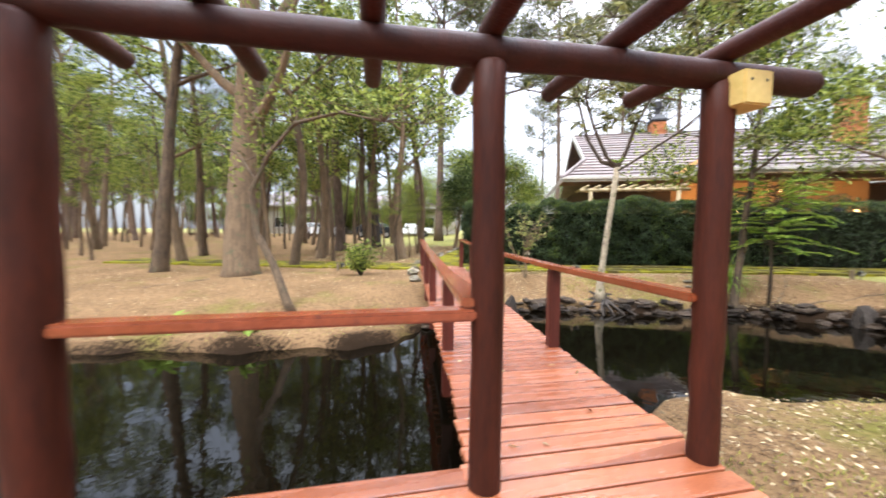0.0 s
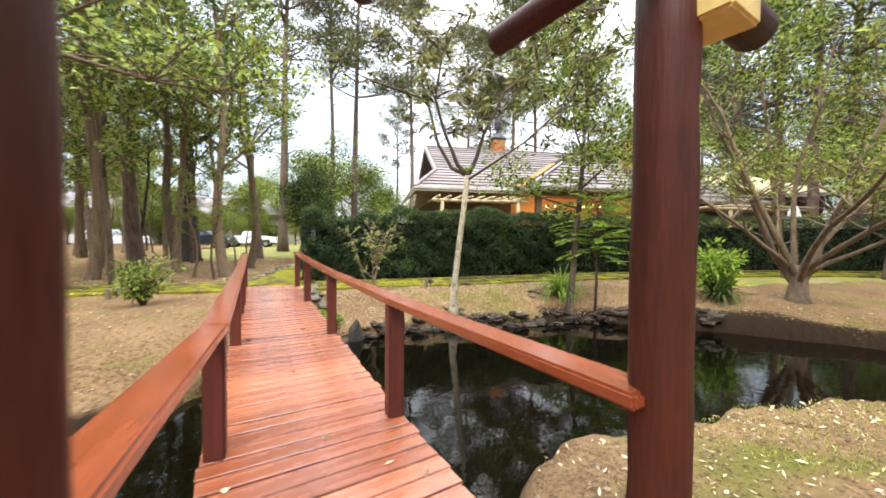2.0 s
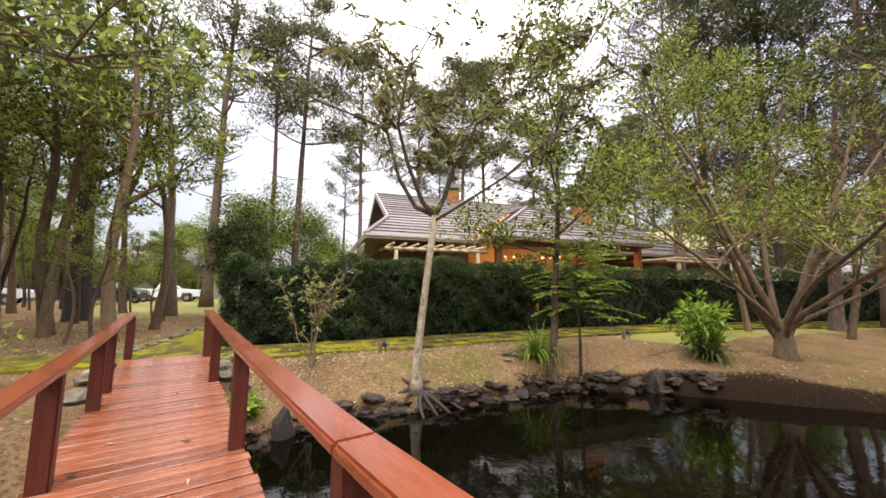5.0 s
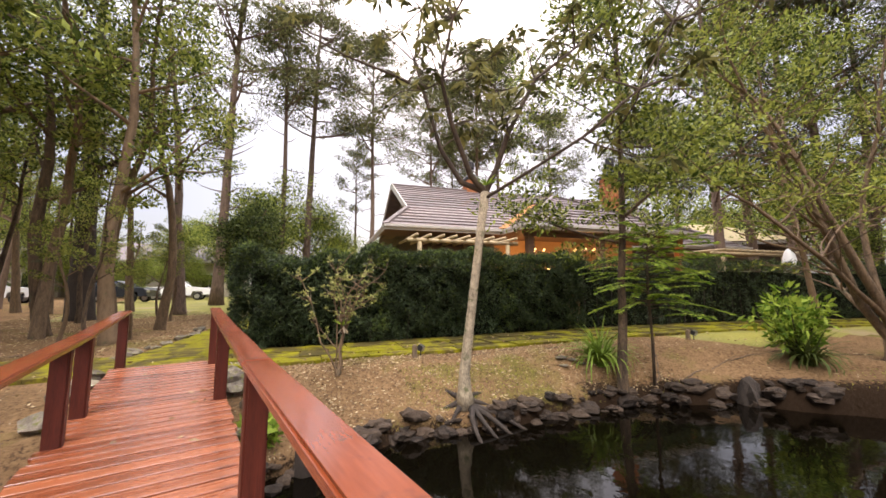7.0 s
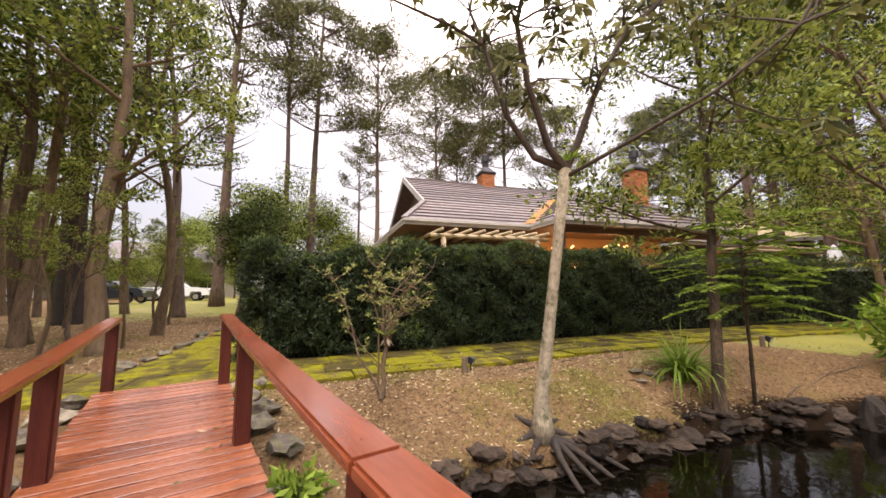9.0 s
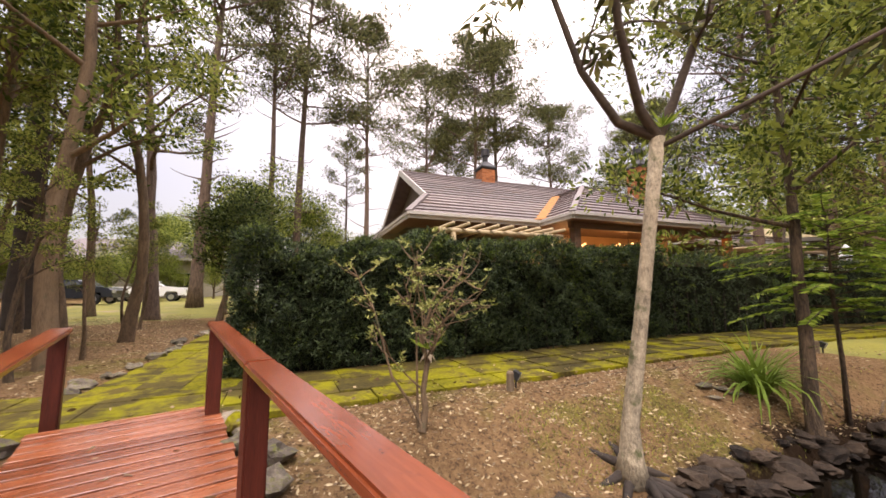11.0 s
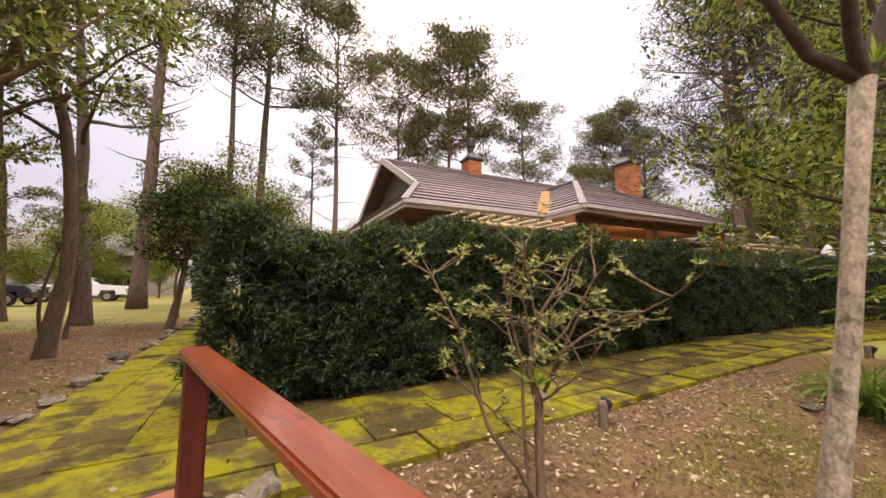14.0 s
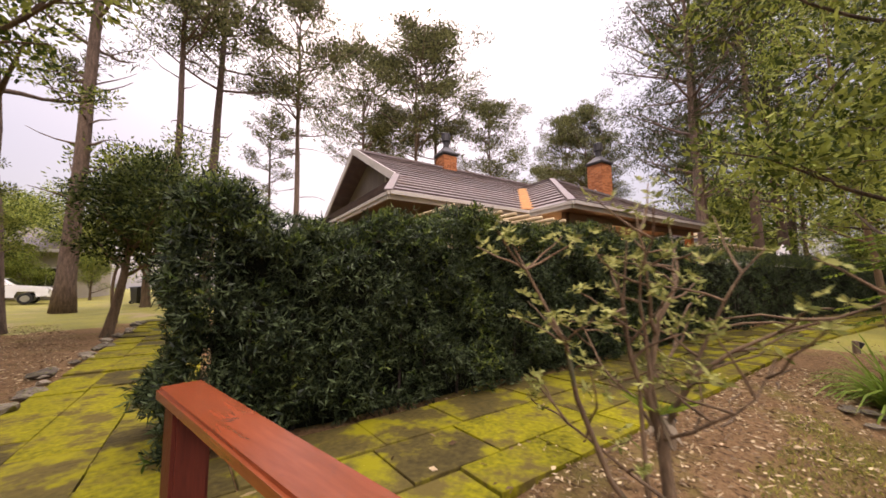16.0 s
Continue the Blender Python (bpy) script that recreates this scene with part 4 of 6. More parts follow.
def pine_tree(name, seed, height, r, clear, spread, leaves=9000, label="", lean=(0, 0), whorls=13, bark=None, dead=6, needle=(0.32, 0.065), mat=None):
    """A tall pine: long bare trunk with dead stubs, and layered needle clumps on rising limbs near the top."""
    rng, nr = random.Random(seed), np.random.default_rng(seed)
    root = thing(name, pose(0, 0, 0), label, "tree")
    s = Soup()
    pts, rad = grow(rng, (0, 0, -0.3), (lean[0], lean[1], 1), height, r, r * 0.18, 16, 0.035, home=0.35)
    rad[0] = r * 1.4
    s.tube(pts, rad, 10, 0.05, rng)
    cs, ds = [], []

    def at(t):
        q = t * (len(pts) - 1)
        i = min(len(pts) - 2, int(q))
        return pts[i].lerp(pts[i + 1], q - i)

    tips = []
    for k in range(whorls):
        t = clear + (0.985 - clear) * (k / (whorls - 1)) ** 0.9
        prof = math.sin(math.pi * min(1, 0.22 + 0.78 * (t - clear) / (1 - clear))) ** 0.7
        for j in range(rng.choice((2, 3, 3))):
            a = rng.uniform(0, 6.28)
            ln = spread * (0.35 + 0.75 * prof) * rng.uniform(0.6, 1.15)
            lp, lr = grow(rng, at(t), (math.cos(a), math.sin(a), rng.uniform(0.15, 0.55)), ln, r * 0.26, 0.02, 5, 0.16, 0.07)
            s.tube(lp, lr, 5, cap=False)
            tips += [lp[-1], lp[-2]]
            for q in (2, 3, 4):
                a2 = rng.uniform(0, 6.28)
                tp, tr = grow(rng, lp[q], (math.cos(a2), math.sin(a2), 0.4), ln * 0.38, lr[q] * 0.55, 0.01, 3, 0.2)
                s.tube(tp, tr, 4, cap=False)
                tips += [tp[-1], tp[-2]]
    for k in range(dead):
        t = rng.uniform(clear * 0.45, clear)
        a = rng.uniform(0, 6.28)
        lp, lr = grow(rng, at(t), (math.cos(a), math.sin(a), rng.uniform(0.0, 0.5)), spread * rng.uniform(0.25, 0.7), r * 0.16, 0.012, 4, 0.25, 0.03)
        s.tube(lp, lr, 4, cap=False)
    per = max(8, leaves // len(tips))
    for t in tips:
        c, d = clump(nr, t, spread * rng.uniform(0.09, 0.19), per, 0.55)
        cs.append(c)
        ds.append(d)
    part("trunk", s, bark or M_BARK_PINE, root, smooth=True)
    link("crown", leaf_mesh("crown", np.concatenate(cs), np.concatenate(ds), *needle, seed), mat or M_NEEDLE, root)
    return root


def place(tree, x, y, turn=0, scale=1.0):
    tree.matrix_basis = pose(x, y, land_at(x, y), 0, 0, turn) @ Matrix.Scale(scale, 4)
    return tree


def again(tree, x, y, turn=0, scale=1.0):
    ob = copy_thing(tree, pose(x, y, land_at(x, y), 0, 0, turn))
    ob.scale = (scale, scale, scale)
    return ob


PINE_L = "tall straight pine with bare trunk and high dark crown"
pine_a = place(pine_tree("pine_tree", 101, 27, 0.30, 0.62, 4.4, 15000, PINE_L), 6.84, 34.15, 0, 0.86)
pine_b = place(pine_tree("pine_tree", 102, 29, 0.34, 0.50, 4.8, 16000, PINE_L, (0.03, 0)), 9.2, 36.1, 40)
pine_c = place(pine_tree("pine_tree", 103, 26, 0.27, 0.52, 5.8, 25000, PINE_L), 15.2, 36.9, 0, 0.97)
pine_d = place(pine_tree("pine_tree", 104, 19, 0.20, 0.55, 3.0, 5000, "slim young pine with thin layered crown", whorls=8), 16.5, 44.6, 0, 0.92)
for ux, uy, dist, turn, size in ((0.588, 0.809, 38, 80, 0.98), (0.635, 0.772, 44, 210, 0.82), (0.70, 0.714, 37, 150, 1.05), (0.735, 0.678, 40, 20, 1.12), (0.828, 0.56, 40, 30, 0.80),
                              (0.80, 0.60, 60, 230, 0.62), (0.925, 0.38, 46, 130, 0.78), (0.942, 0.336, 44, 300, 0.80), (0.90, 0.436, 56, 30, 0.70)):
    again(pine_c, 1.32 + ux * dist, 8.94 + uy * dist, turn, size)
pine_e = place(pine_tree("pine_tree", 105, 26, 0.36, 0.42, 4.0, 10000, "tall pine with twisted side limbs beside the drive", dead=14), 2.85, 32.7)
pine_f = place(pine_tree("pine_tree", 106, 19, 0.26, 0.30, 4.0, 19000, "dense dark pine behind the hedge", whorls=15, needle=(0.24, 0.038), mat=M_NEEDLE_DARK), 23.0, 11.6)
for x, y, a, sc in ((48, 14, 30, 1.0), (52, 6, 130, 1.0), (46, -4, 220, 1.0), (44, 22, 80, 1.0), (28, 8.5, 60, 1.1), (29, 12, 120, 1.2), (27, 4, 300, 1.15), (21, 3, 170, 0.95), (35, 8, 250, 1.2), (30, 0, 90, 1.2), (18, -6, 10, 1.0), (26, -5, 60, 1.1)):
    again(pine_f, x, y, a, sc)
for x, y, a, sc in ((24.5, 4.8, 0, 0.9), (26, 9.6, 90, 0.85)):
    again(pine_a, x, y, a, sc)

# forest beyond the path
FOREST_L = "slender woodland tree with patchy green crown"
f1 = place(broad_tree("forest_tree", 201, 13, 0.16, 0.34, 3.0, M_LEAF, M_BARK, 7500, 0.15, label=FOREST_L, wander=0.2, gap=0.46), -1.6, 18.4)
f2 = place(broad_tree("forest_tree", 202, 15, 0.20, 0.42, 3.4, M_LEAF_LIGHT, M_BARK, 7500, 0.15, label=FOREST_L, lean=(0.08, 0), gap=0.5), -6.9, 11.6)
f3 = place(broad_tree("forest_tree", 203, 12, 0.13, 0.40, 2.6, M_LEAF_LIGHT, M_BARK, 7000, 0.145, label=FOREST_L, wander=0.2, gap=0.45), -0.2, 18.1)
f4 = place(broad_tree("forest_tree", 204, 16, 0.26, 0.45, 3.8, M_LEAF, M_BARK_PINE, 8500, 0.16, label="tall woodland tree with thick brown trunk", gap=0.55), -3.3, 20.2)
big = place(broad_tree("forest_tree", 205, 17, 0.42, 0.30, 5.6, M_LEAF, M_BARK, 13000, 0.145, label="large old tree with thick flaring trunk", limbs=13, gap=0.65), -4.35, 11.0)
dark_tree = place(broad_tree("forest_tree", 206, 16, 0.40, 0.42, 4.2, M_LEAF_DARK, M_BARK_DARK, 8000, 0.16, label="thick dark-barked tree in the woodland", gap=0.55), -1.86, 23.6)
rng = random.Random(77)
spots = [(-9.6, 11.0), (-8.7, 17.4), (0.74, 18.9), (1.1, 25.0), (-4.7, 21.0), (-3.6, 13.1), (-3.4, 16.0), (-0.9, 28)]
tries = 0
while len(spots) < 56 and tries < 4000:
    tries += 1
    x, y = rng.uniform(-36, 1.2), rng.uniform(13.5, 52)
    if x > -2.2 and y > 26 or (y < 15 and x > -7):
        continue
    if x > -0.135 * (y - 8) * 4 + 9 or min(math.hypot(x - a, y - b) for a, b in spots) < 2.3:
        continue
    spots.append((x, y))
pool = (f1, f2, f3, f4, f1, f3)
for k, (x, y) in enumerate(spots):
    again(pool[k % 6] if y < 30 else (f4, f2, pine_f)[k % 3], x, y, rng.uniform(0, 360), rng.uniform(0.8, 1.2) if y < 30 else rng.uniform(0.7, 0.95))

# thin understorey stems among the larger trunks
thin_a = place(broad_tree("thin_tree", 221, 8.5, 0.075, 0.45, 1.7, M_LEAF_LIGHT, M_BARK, 2600, 0.14, label="thin young woodland tree with crooked stem", wander=0.16), -2.6, 14.9)
thin_b = place(broad_tree("thin_tree", 222, 10, 0.09, 0.5, 1.9, M_LEAF, M_BARK, 2800, 0.14, label="thin woodland tree with bare lower stem", wander=0.12), -5.6, 16.4)
k = 0
while k < 78:
    x, y = rng.uniform(-30, 0.8), rng.uniform(14.5, 50)
    if (x > -3.2 and y > 25) or x > -0.13 * (y - 8) * 4 + 9 or (x > -1.5 and y < 17.5):
        continue
    if min(math.hypot(x - a, y - b) for a, b in spots) < 1.1:
        continue
    spots.append((x, y))
    again((thin_a, thin_b)[k % 2], x, y, rng.uniform(0, 360), rng.uniform(0.75, 1.2))
    k += 1


# ---- trees and plants by the water ----
def plane_points(base, right, rows):
    """Points from a base by metres to one side, up and away."""
    r = Vector((math.cos(radians(right)), math.sin(radians(right)), 0))
    f = Vector((-r.y, r.x, 0))
    return [Vector(base) + r * a + Vector((0, 0, b)) + f * c for a, b, c in rows]


def rosette(rng, c, d, length, n=9, droop=0.5):
    """Leaflets radiating from one point, hanging a little."""
    d = np.asarray(d, float) / np.linalg.norm(d)
    a = np.cross(d, [0.3, 0.5, 0.8])
    a /= np.linalg.norm(a)
    b = np.cross(d, a)
    t = np.arange(n) * 2 * math.pi / n + rng.uniform(0, 6)
    dirs = np.cos(t)[:, None] * a + np.sin(t)[:, None] * b + d * 0.25 + np.array([0, 0, -droop])
    return np.repeat(np.asarray(c, float)[None], n, 0), dirs


def umbrella_tree():
    """The slim pale tree at the bank: a fork at head height and sparse hand-shaped leaf rosettes."""
    rng, nr = random.Random(8), np.random.default_rng(8)
    root = thing("umbrella_tree", pose(0, 0, 0), "slim pale-barked tree with forked limbs and drooping leaf rosettes", "tree")
    base, knot = Vector((4.97, 8.98, land_at(4.97, 8.98) - 0.05)), Vector((5.09, 8.605, 2.75))
    s = Soup()
    pts = [base, base + Vector((-0.02, -0.02, 0.22)), base + Vector((-0.03, -0.03, 0.5)), base.lerp(knot, 0.45) + Vector((-0.05, 0, 0)), base.lerp(knot, 0.72) + Vector((-0.02, 0, 0)), knot]
    s.tube(pts, [0.17, 0.11, 0.078, 0.064, 0.060, 0.068], 12, 0.06, rng)
    limbs = [
        ((0, 0, 0), (-0.35, 0.16, 0.05), (-0.67, 0.71, 0.1), (-0.94, 1.74, 0.2), (-1.10, 2.3, 0.3), (-1.0, 3.4, 0.5)),
        ((0, 0, 0), (-0.22, 0.22, -0.1), (-0.50, 0.9, -0.3), (-0.66, 1.5, -0.5), (-0.5, 2.3, -0.7), (-0.1, 3.0, -0.8)),
        ((0, -0.02, 0), (0.18, 0.35, 0.0), (0.34, 0.85, -0.1), (0.78, 1.74, -0.1), (1.5, 2.4, 0.1), (2.2, 3.1, 0.3)),
        ((0, -0.1, 0), (0.5, 0.12, -0.5), (1.1, 0.42, -1.0), (1.7, 0.9, -1.3), (2.1, 1.7, -1.4), (2.4, 2.6, -1.4)),
    ]
    cs, ds = [], []

    def leafy(p, d, n=1):
        for _ in range(n):
            q = p + Vector((rng.uniform(-0.12, 0.12), rng.uniform(-0.12, 0.12), rng.uniform(-0.1, 0.12)))
            c, dd = rosette(nr, q, (d.x + rng.uniform(-0.6, 0.6), d.y + rng.uniform(-0.6, 0.6), d.z + 0.5), 0.2, rng.choice((6, 7, 8)), rng.uniform(0.35, 1.1))
            cs.append(c)
            ds.append(dd)

    lb = Soup()
    for k, rows in enumerate(limbs):
        lp = plane_points(knot, -33.7, rows)
        q = 0.5 if k == 3 else 1.0
        lb.tube(lp, [0.055 * q, 0.045 * q, 0.036 * q, 0.028 * q, 0.02 * q, 0.012 * q], 8, 0.05, rng, cap=False)
        for j in (2, 3, 4, 5):
            for _ in range(5 if j > 2 else 2):
                a = rng.uniform(0, 6.28)
                tp, tr = grow(rng, lp[j], (math.cos(a), math.sin(a), rng.uniform(0.0, 0.9)), rng.uniform(0.5, 1.4), 0.014, 0.005, 5, 0.3)
                lb.tube(tp, tr, 5, cap=False)
                leafy(tp[-1], tp[-1] - tp[-2], 3)
                leafy(tp[-3], tp[-1] - tp[-2], 1)
    side = plane_points(knot, -33.7, [(-0.94, 1.74, 0.2), (-1.36, 1.85, 0.0), (-2.1, 2.05, -0.2), (-2.9, 2.42, -0.4)])
    lb.tube(side, [0.030, 0.024, 0.016, 0.008], 6, cap=False)
    for p in side[1:]:
        leafy(p + Vector((0, 0, 0.1)), Vector((0, 0, 1)), 2)
    rt = Soup()
    for k in range(7):
        a = k * 0.9 + rng.uniform(-0.2, 0.2)
        ends = [(base.x + q * math.cos(a), base.y + q * math.sin(a)) for q in (0.12, 0.24, 0.40)]
        rt.tube([base + Vector((0, 0, 0.16))] + [(x, y, land_at(x, y) + h) for (x, y), h in zip(ends, (0.03, 0.0, -0.03))], [0.06, 0.05, 0.035, 0.012], 6, 0.15, rng, cap=False)
    part("trunk", s, M_BARK_PALE, root, smooth=True)
    part("root_flare", rt, M_BARK_DARK, root, "dark roots spreading into the bank", smooth=True)
    part("limb_work", lb, M_BARK_LIMB, root, "dark brown limbs and twigs", smooth=True)
    link("crown", leaf_mesh("crown", np.concatenate(cs), np.concatenate(ds), 0.20, 0.056, 8, 0.14, 0.4), M_LEAF_OLIVE, root)
    br = thing("bromeliad", pose(knot.x - 0.03, knot.y - 0.06, knot.z + 0.08), "bright yellow-green bromeliad tuft in the tree fork", "plant")
    c, d = rosette(nr, (0, 0, 0), (0, 0, 1), 0.2, 22, -0.35)
    link("leaves", leaf_mesh("leaves", c, d, 0.20, 0.028, 3, 0.2), M_LEAF_BRIGHT, br)


def strap_clump(name, x, y, n, length, mat, seed, label, width=0.045):
    """A clump of arching strap leaves, each built of three bent segments."""
    rng = random.Random(seed)
    root = thing(name, pose(x, y, land_at(x, y)), label, "plant")
    for k in range(n):
        a, out, ln, w = rng.uniform(0, 6.28), rng.uniform(0.25, 1.15), length * rng.uniform(0.6, 1.1), width * rng.uniform(0.7, 1.2)
        d, side = Vector((math.cos(a), math.sin(a), 0)), Vector((-math.sin(a), math.cos(a), 0))
        rows, p, el = [], Vector((rng.uniform(-0.1, 0.1), rng.uniform(-0.1, 0.1), -0.02)), 1.45 - out * 0.5
        for q in range(5):
            ww = w * (0.5, 1.0, 0.95, 0.6, 0.06)[q]
            rows.append((p - side * ww / 2, p + Vector((0, 0, -ww * 0.2)), p + side * ww / 2))
            p = p + (d * math.cos(el) + Vector((0, 0, math.sin(el)))) * ln / 4
            el -= out * 0.75
        v = [q for r in rows for q in r]
        f = []
        for q in range(4):
            i = q * 3
            f += [(i, i + 1, i + 4, i + 3), (i + 1, i + 2, i + 5, i + 4)]
        part("leaf", Soup().add(v, f), mat, root, smooth=True)
    return root


def shrub():
    """The sparse, many-stemmed shrub in front of the mossy path."""
    rng, nr = random.Random(31), np.random.default_rng(31)
    b = Vector((3.42, 10.14, -0.02))
    b.z = land_at(b.x, b.y)
    root = thing("shrub", pose(0, 0, 0), "sparse bare-stemmed shrub with small pale leaf clusters", "shrub")
    s, cs, ds = Soup(), [], []
    fork = Vector((3.52, 10.20, 0.60))
    stems = [[b, b.lerp(fork, 0.3) + Vector((0.035, 0.02, 0)), b.lerp(fork, 0.6) + Vector((-0.03, -0.01, 0)), fork, fork + Vector((-0.05, 0.04, 0.22)), fork + Vector((0.03, 0.0, 0.5))]]
    rad = [[0.042, 0.032, 0.030, 0.028, 0.018, 0.009]]
    left = plane_points(b, -45, [(0, 0.05, 0), (-0.13, 0.28, 0), (-0.30, 0.5, 0), (-0.42, 0.85, 0.05), (-0.48, 1.1, 0), (-0.66, 1.45, 0), (-0.74, 1.6, 0)])
    stems.append(left)
    rad.append([0.016, 0.014, 0.013, 0.012, 0.010, 0.006, 0.003])
    stems.append(plane_points(b, -45, [(-0.05, 0, 0.05), (-0.07, 0.4, 0.1), (-0.08, 0.9, 0.1), (-0.15, 1.2, 0.1), (-0.1, 1.6, 0.1)]))
    rad.append([0.014, 0.012, 0.01, 0.008, 0.004])
    tips = [left[-1], left[-2], left[-3], stems[2][-1], stems[2][-2]]
    for k in range(11):
        a = k * 2.4 + rng.uniform(-0.4, 0.4)
        out = rng.uniform(0.3, 1.0)
        lp, lr = grow(rng, stems[0][rng.choice((2, 3, 3, 4, 5))], (out * math.cos(a), out * math.sin(a), rng.uniform(0.35, 1.2)), rng.uniform(0.6, 1.35), rng.uniform(0.009, 0.014), 0.004, 7, 0.36, 0.08)
        stems.append(lp)
        rad.append(lr)
        tips += [lp[-1]]
        for j in (2, 3, 4, 5, 6):
            a2 = rng.uniform(0, 6.28)
            tp, tr = grow(rng, lp[j], (math.cos(a2), math.sin(a2), rng.uniform(-0.1, 1.0)), rng.uniform(0.15, 0.5), 0.007, 0.003, 4, 0.35)
            stems.append(tp)
            rad.append(tr)
            tips += [tp[-1], tp[-2]]
    for j in (4, 5):
        for _ in range(4):
            a2 = rng.uniform(0, 6.28)
            tp, tr = grow(rng, left[j], (math.cos(a2), math.sin(a2), 0.6), 0.3, 0.006, 0.003, 4, 0.25)
            stems.append(tp)
            rad.append(tr)
            tips += [tp[-1], tp[-2]]
    for p, r in zip(stems, rad):
        s.tube(p, r, 7, 0.05, rng, cap=False)
    for t in tips:
        for _ in range(2):
            c, d = rosette(nr, t + Vector((rng.uniform(-0.05, 0.05), rng.uniform(-0.05, 0.05), rng.uniform(-0.03, 0.05))), (rng.uniform(-0.9, 0.9), rng.uniform(-0.9, 0.9), 0.8), 0.06, 6, rng.uniform(-0.4, 0.35))
            cs.append(c)
            ds.append(d)
    part("branchwork", s, M_BARK, root, smooth=True)
    link("leaves", leaf_mesh("leaves", np.concatenate(cs), np.concatenate(ds), 0.044, 0.016, 5), M_LEAF_SHRUB, root, "small pale green leaves")
    br = thing("bromeliad", pose(fork.x, fork.y, fork.z + 0.12), "yellow bromeliad with dry hanging leaves on the shrub fork", "plant")
    c, d = rosette(nr, (0, 0, 0), (0, 0, 1), 0.2, 20, -0.3)
    link("leaves", leaf_mesh("leaves", c, d, 0.17, 0.024, 3, 0.2), M_LEAF_BRIGHT, br)
    c, d = rosette(nr, (0, 0, 0), (0, 0, 1), 0.2, 8, 1.6)
    link("dry_leaves", leaf_mesh("dry_leaves", c, d, 0.15, 0.03, 4, 0.2), M_DRY, br, "pale dry hanging leaves")


M_LEAF_SPRAY = foliage("spray_leaf", (0.070, 0.090, 0.016), (0.34, 0.355, 0.065), thin=0.5)


def spreading_tree():
    """The many-stemmed tree on the far shore: mossy limbs from a low fork and wide light-green sprays."""
    rng, nr = random.Random(41), np.random.default_rng(41)
    x, y = 12.2, 5.45
    root = thing("spreading_tree", pose(x, y, land_at(x, y)) @ Matrix.Scale(1.1, 4), "many-stemmed spreading tree with mossy limbs and light green leaves", "tree")
    s, cs, ds, tips = Soup(), [], [], []
    s.tube([(0, 0, -0.2), (0.05, 0, 0.1), (0.12, 0.03, 0.45), (0.15, 0.05, 0.75)], [0.32, 0.19, 0.15, 0.13], 10, 0.08, rng)
    fork = Vector((0.13, 0.04, 0.6))
    mains = [(-1.5, 0.5, 0.9, 4.6), (-0.9, 0.2, 1.5, 5.2), (-0.35, -0.5, 1.7, 5.0), (0.25, 0.3, 1.7, 5.5), (0.9, -0.2, 1.4, 5.0), (1.3, 0.6, 1.1, 4.6), (-0.5, -1.3, 1.1, 4.4), (0.5, -1.4, 1.2, 4.4), (-1.2, -0.8, 1.5, 4.8), (0.1, -0.2, 2.2, 5.6), (-0.6, 0.9, 1.9, 5.4)]
    for dx, dy, dz, ln in mains:
        start = fork + Vector((dx, dy, 0)).normalized() * 0.08 + Vector((0, 0, rng.uniform(-0.35, 0.1)))
        lp, lr = grow(rng, start, (dx, dy, dz), ln * rng.uniform(0.9, 1.2), rng.uniform(0.045, 0.072), 0.014, 9, 0.19, 0.03)
        s.tube(lp, lr, 7, 0.05, rng, cap=False)
        for j in range(3, 10):
            for _ in range(3):
                a = rng.uniform(0, 6.28)
                tp, tr = grow(rng, lp[j], (math.cos(a), math.sin(a), rng.uniform(0.1, 0.9)), rng.uniform(0.7, 1.7), lr[j] * 0.5, 0.006, 5, 0.22)
                s.tube(tp, tr, 4, cap=False)
                if j > 3:
                    tips += [tp[-1], tp[-3]]
    for t in tips:
        if noise.noise(t * 0.9) < 0.0:
            continue
        c, d = clump(nr, t, rng.uniform(0.18, 0.42), 26, 0.3)
        cs.append(c)
        ds.append(d)
    part("trunk", s, M_BARK, root, smooth=True)
    link("crown", leaf_mesh("crown", np.concatenate(cs), np.concatenate(ds), 0.105, 0.036, 41), M_LEAF_SPRAY, root)
    return root


def sapling():
    rng, nr = random.Random(51), np.random.default_rng(51)
    x, y = 8.35, 7.91
    root = thing("sapling", pose(x, y, land_at(x, y)), "thin sapling with bright feathery green sprays", "tree")
    s, cs, ds = Soup(), [], []
    s.tube([(0, 0, -0.1), (0.02, 0, 0.8), (0.0, 0.02, 1.6), (0.05, 0, 2.6)], [0.03, 0.026, 0.022, 0.012], 7)
    s.tube([(0.06, 0.03, -0.1), (0.09, 0.02, 0.7), (0.05, 0.03, 1.5)], [0.02, 0.016, 0.012], 6)
    for k in range(70):
        a, z = rng.uniform(0, 6.28), rng.uniform(1.1, 2.7)
        lp, lr = grow(rng, (0.02, 0, z), (math.cos(a), math.sin(a), rng.uniform(0.1, 0.5)), rng.uniform(0.6, 1.35), 0.010, 0.003, 9, 0.08, -0.06)
        s.tube(lp, lr, 4, cap=False)
        for p, q in zip(lp[2:], lp[3:]):
            d = (q - p).normalized()
            side = d.cross(Vector((0, 0, 1))).normalized()
            for w in (0.0, 0.2, 0.4, 0.6, 0.8):
                for sg in (-1, 1):
                    cs.append(p.lerp(q, w))
                    ds.append(side * sg + d * 0.6 + Vector((0, 0, rng.uniform(-0.35, 0.1))))
    part("trunk", s, M_BARK, root, smooth=True)["kind"] = "stuff"
    link("crown", leaf_mesh("crown", np.array([tuple(q) for q in cs]), np.array([tuple(q) for q in ds]), 0.10, 0.028, 5, 0.1), M_LEAF_BRIGHT, root)


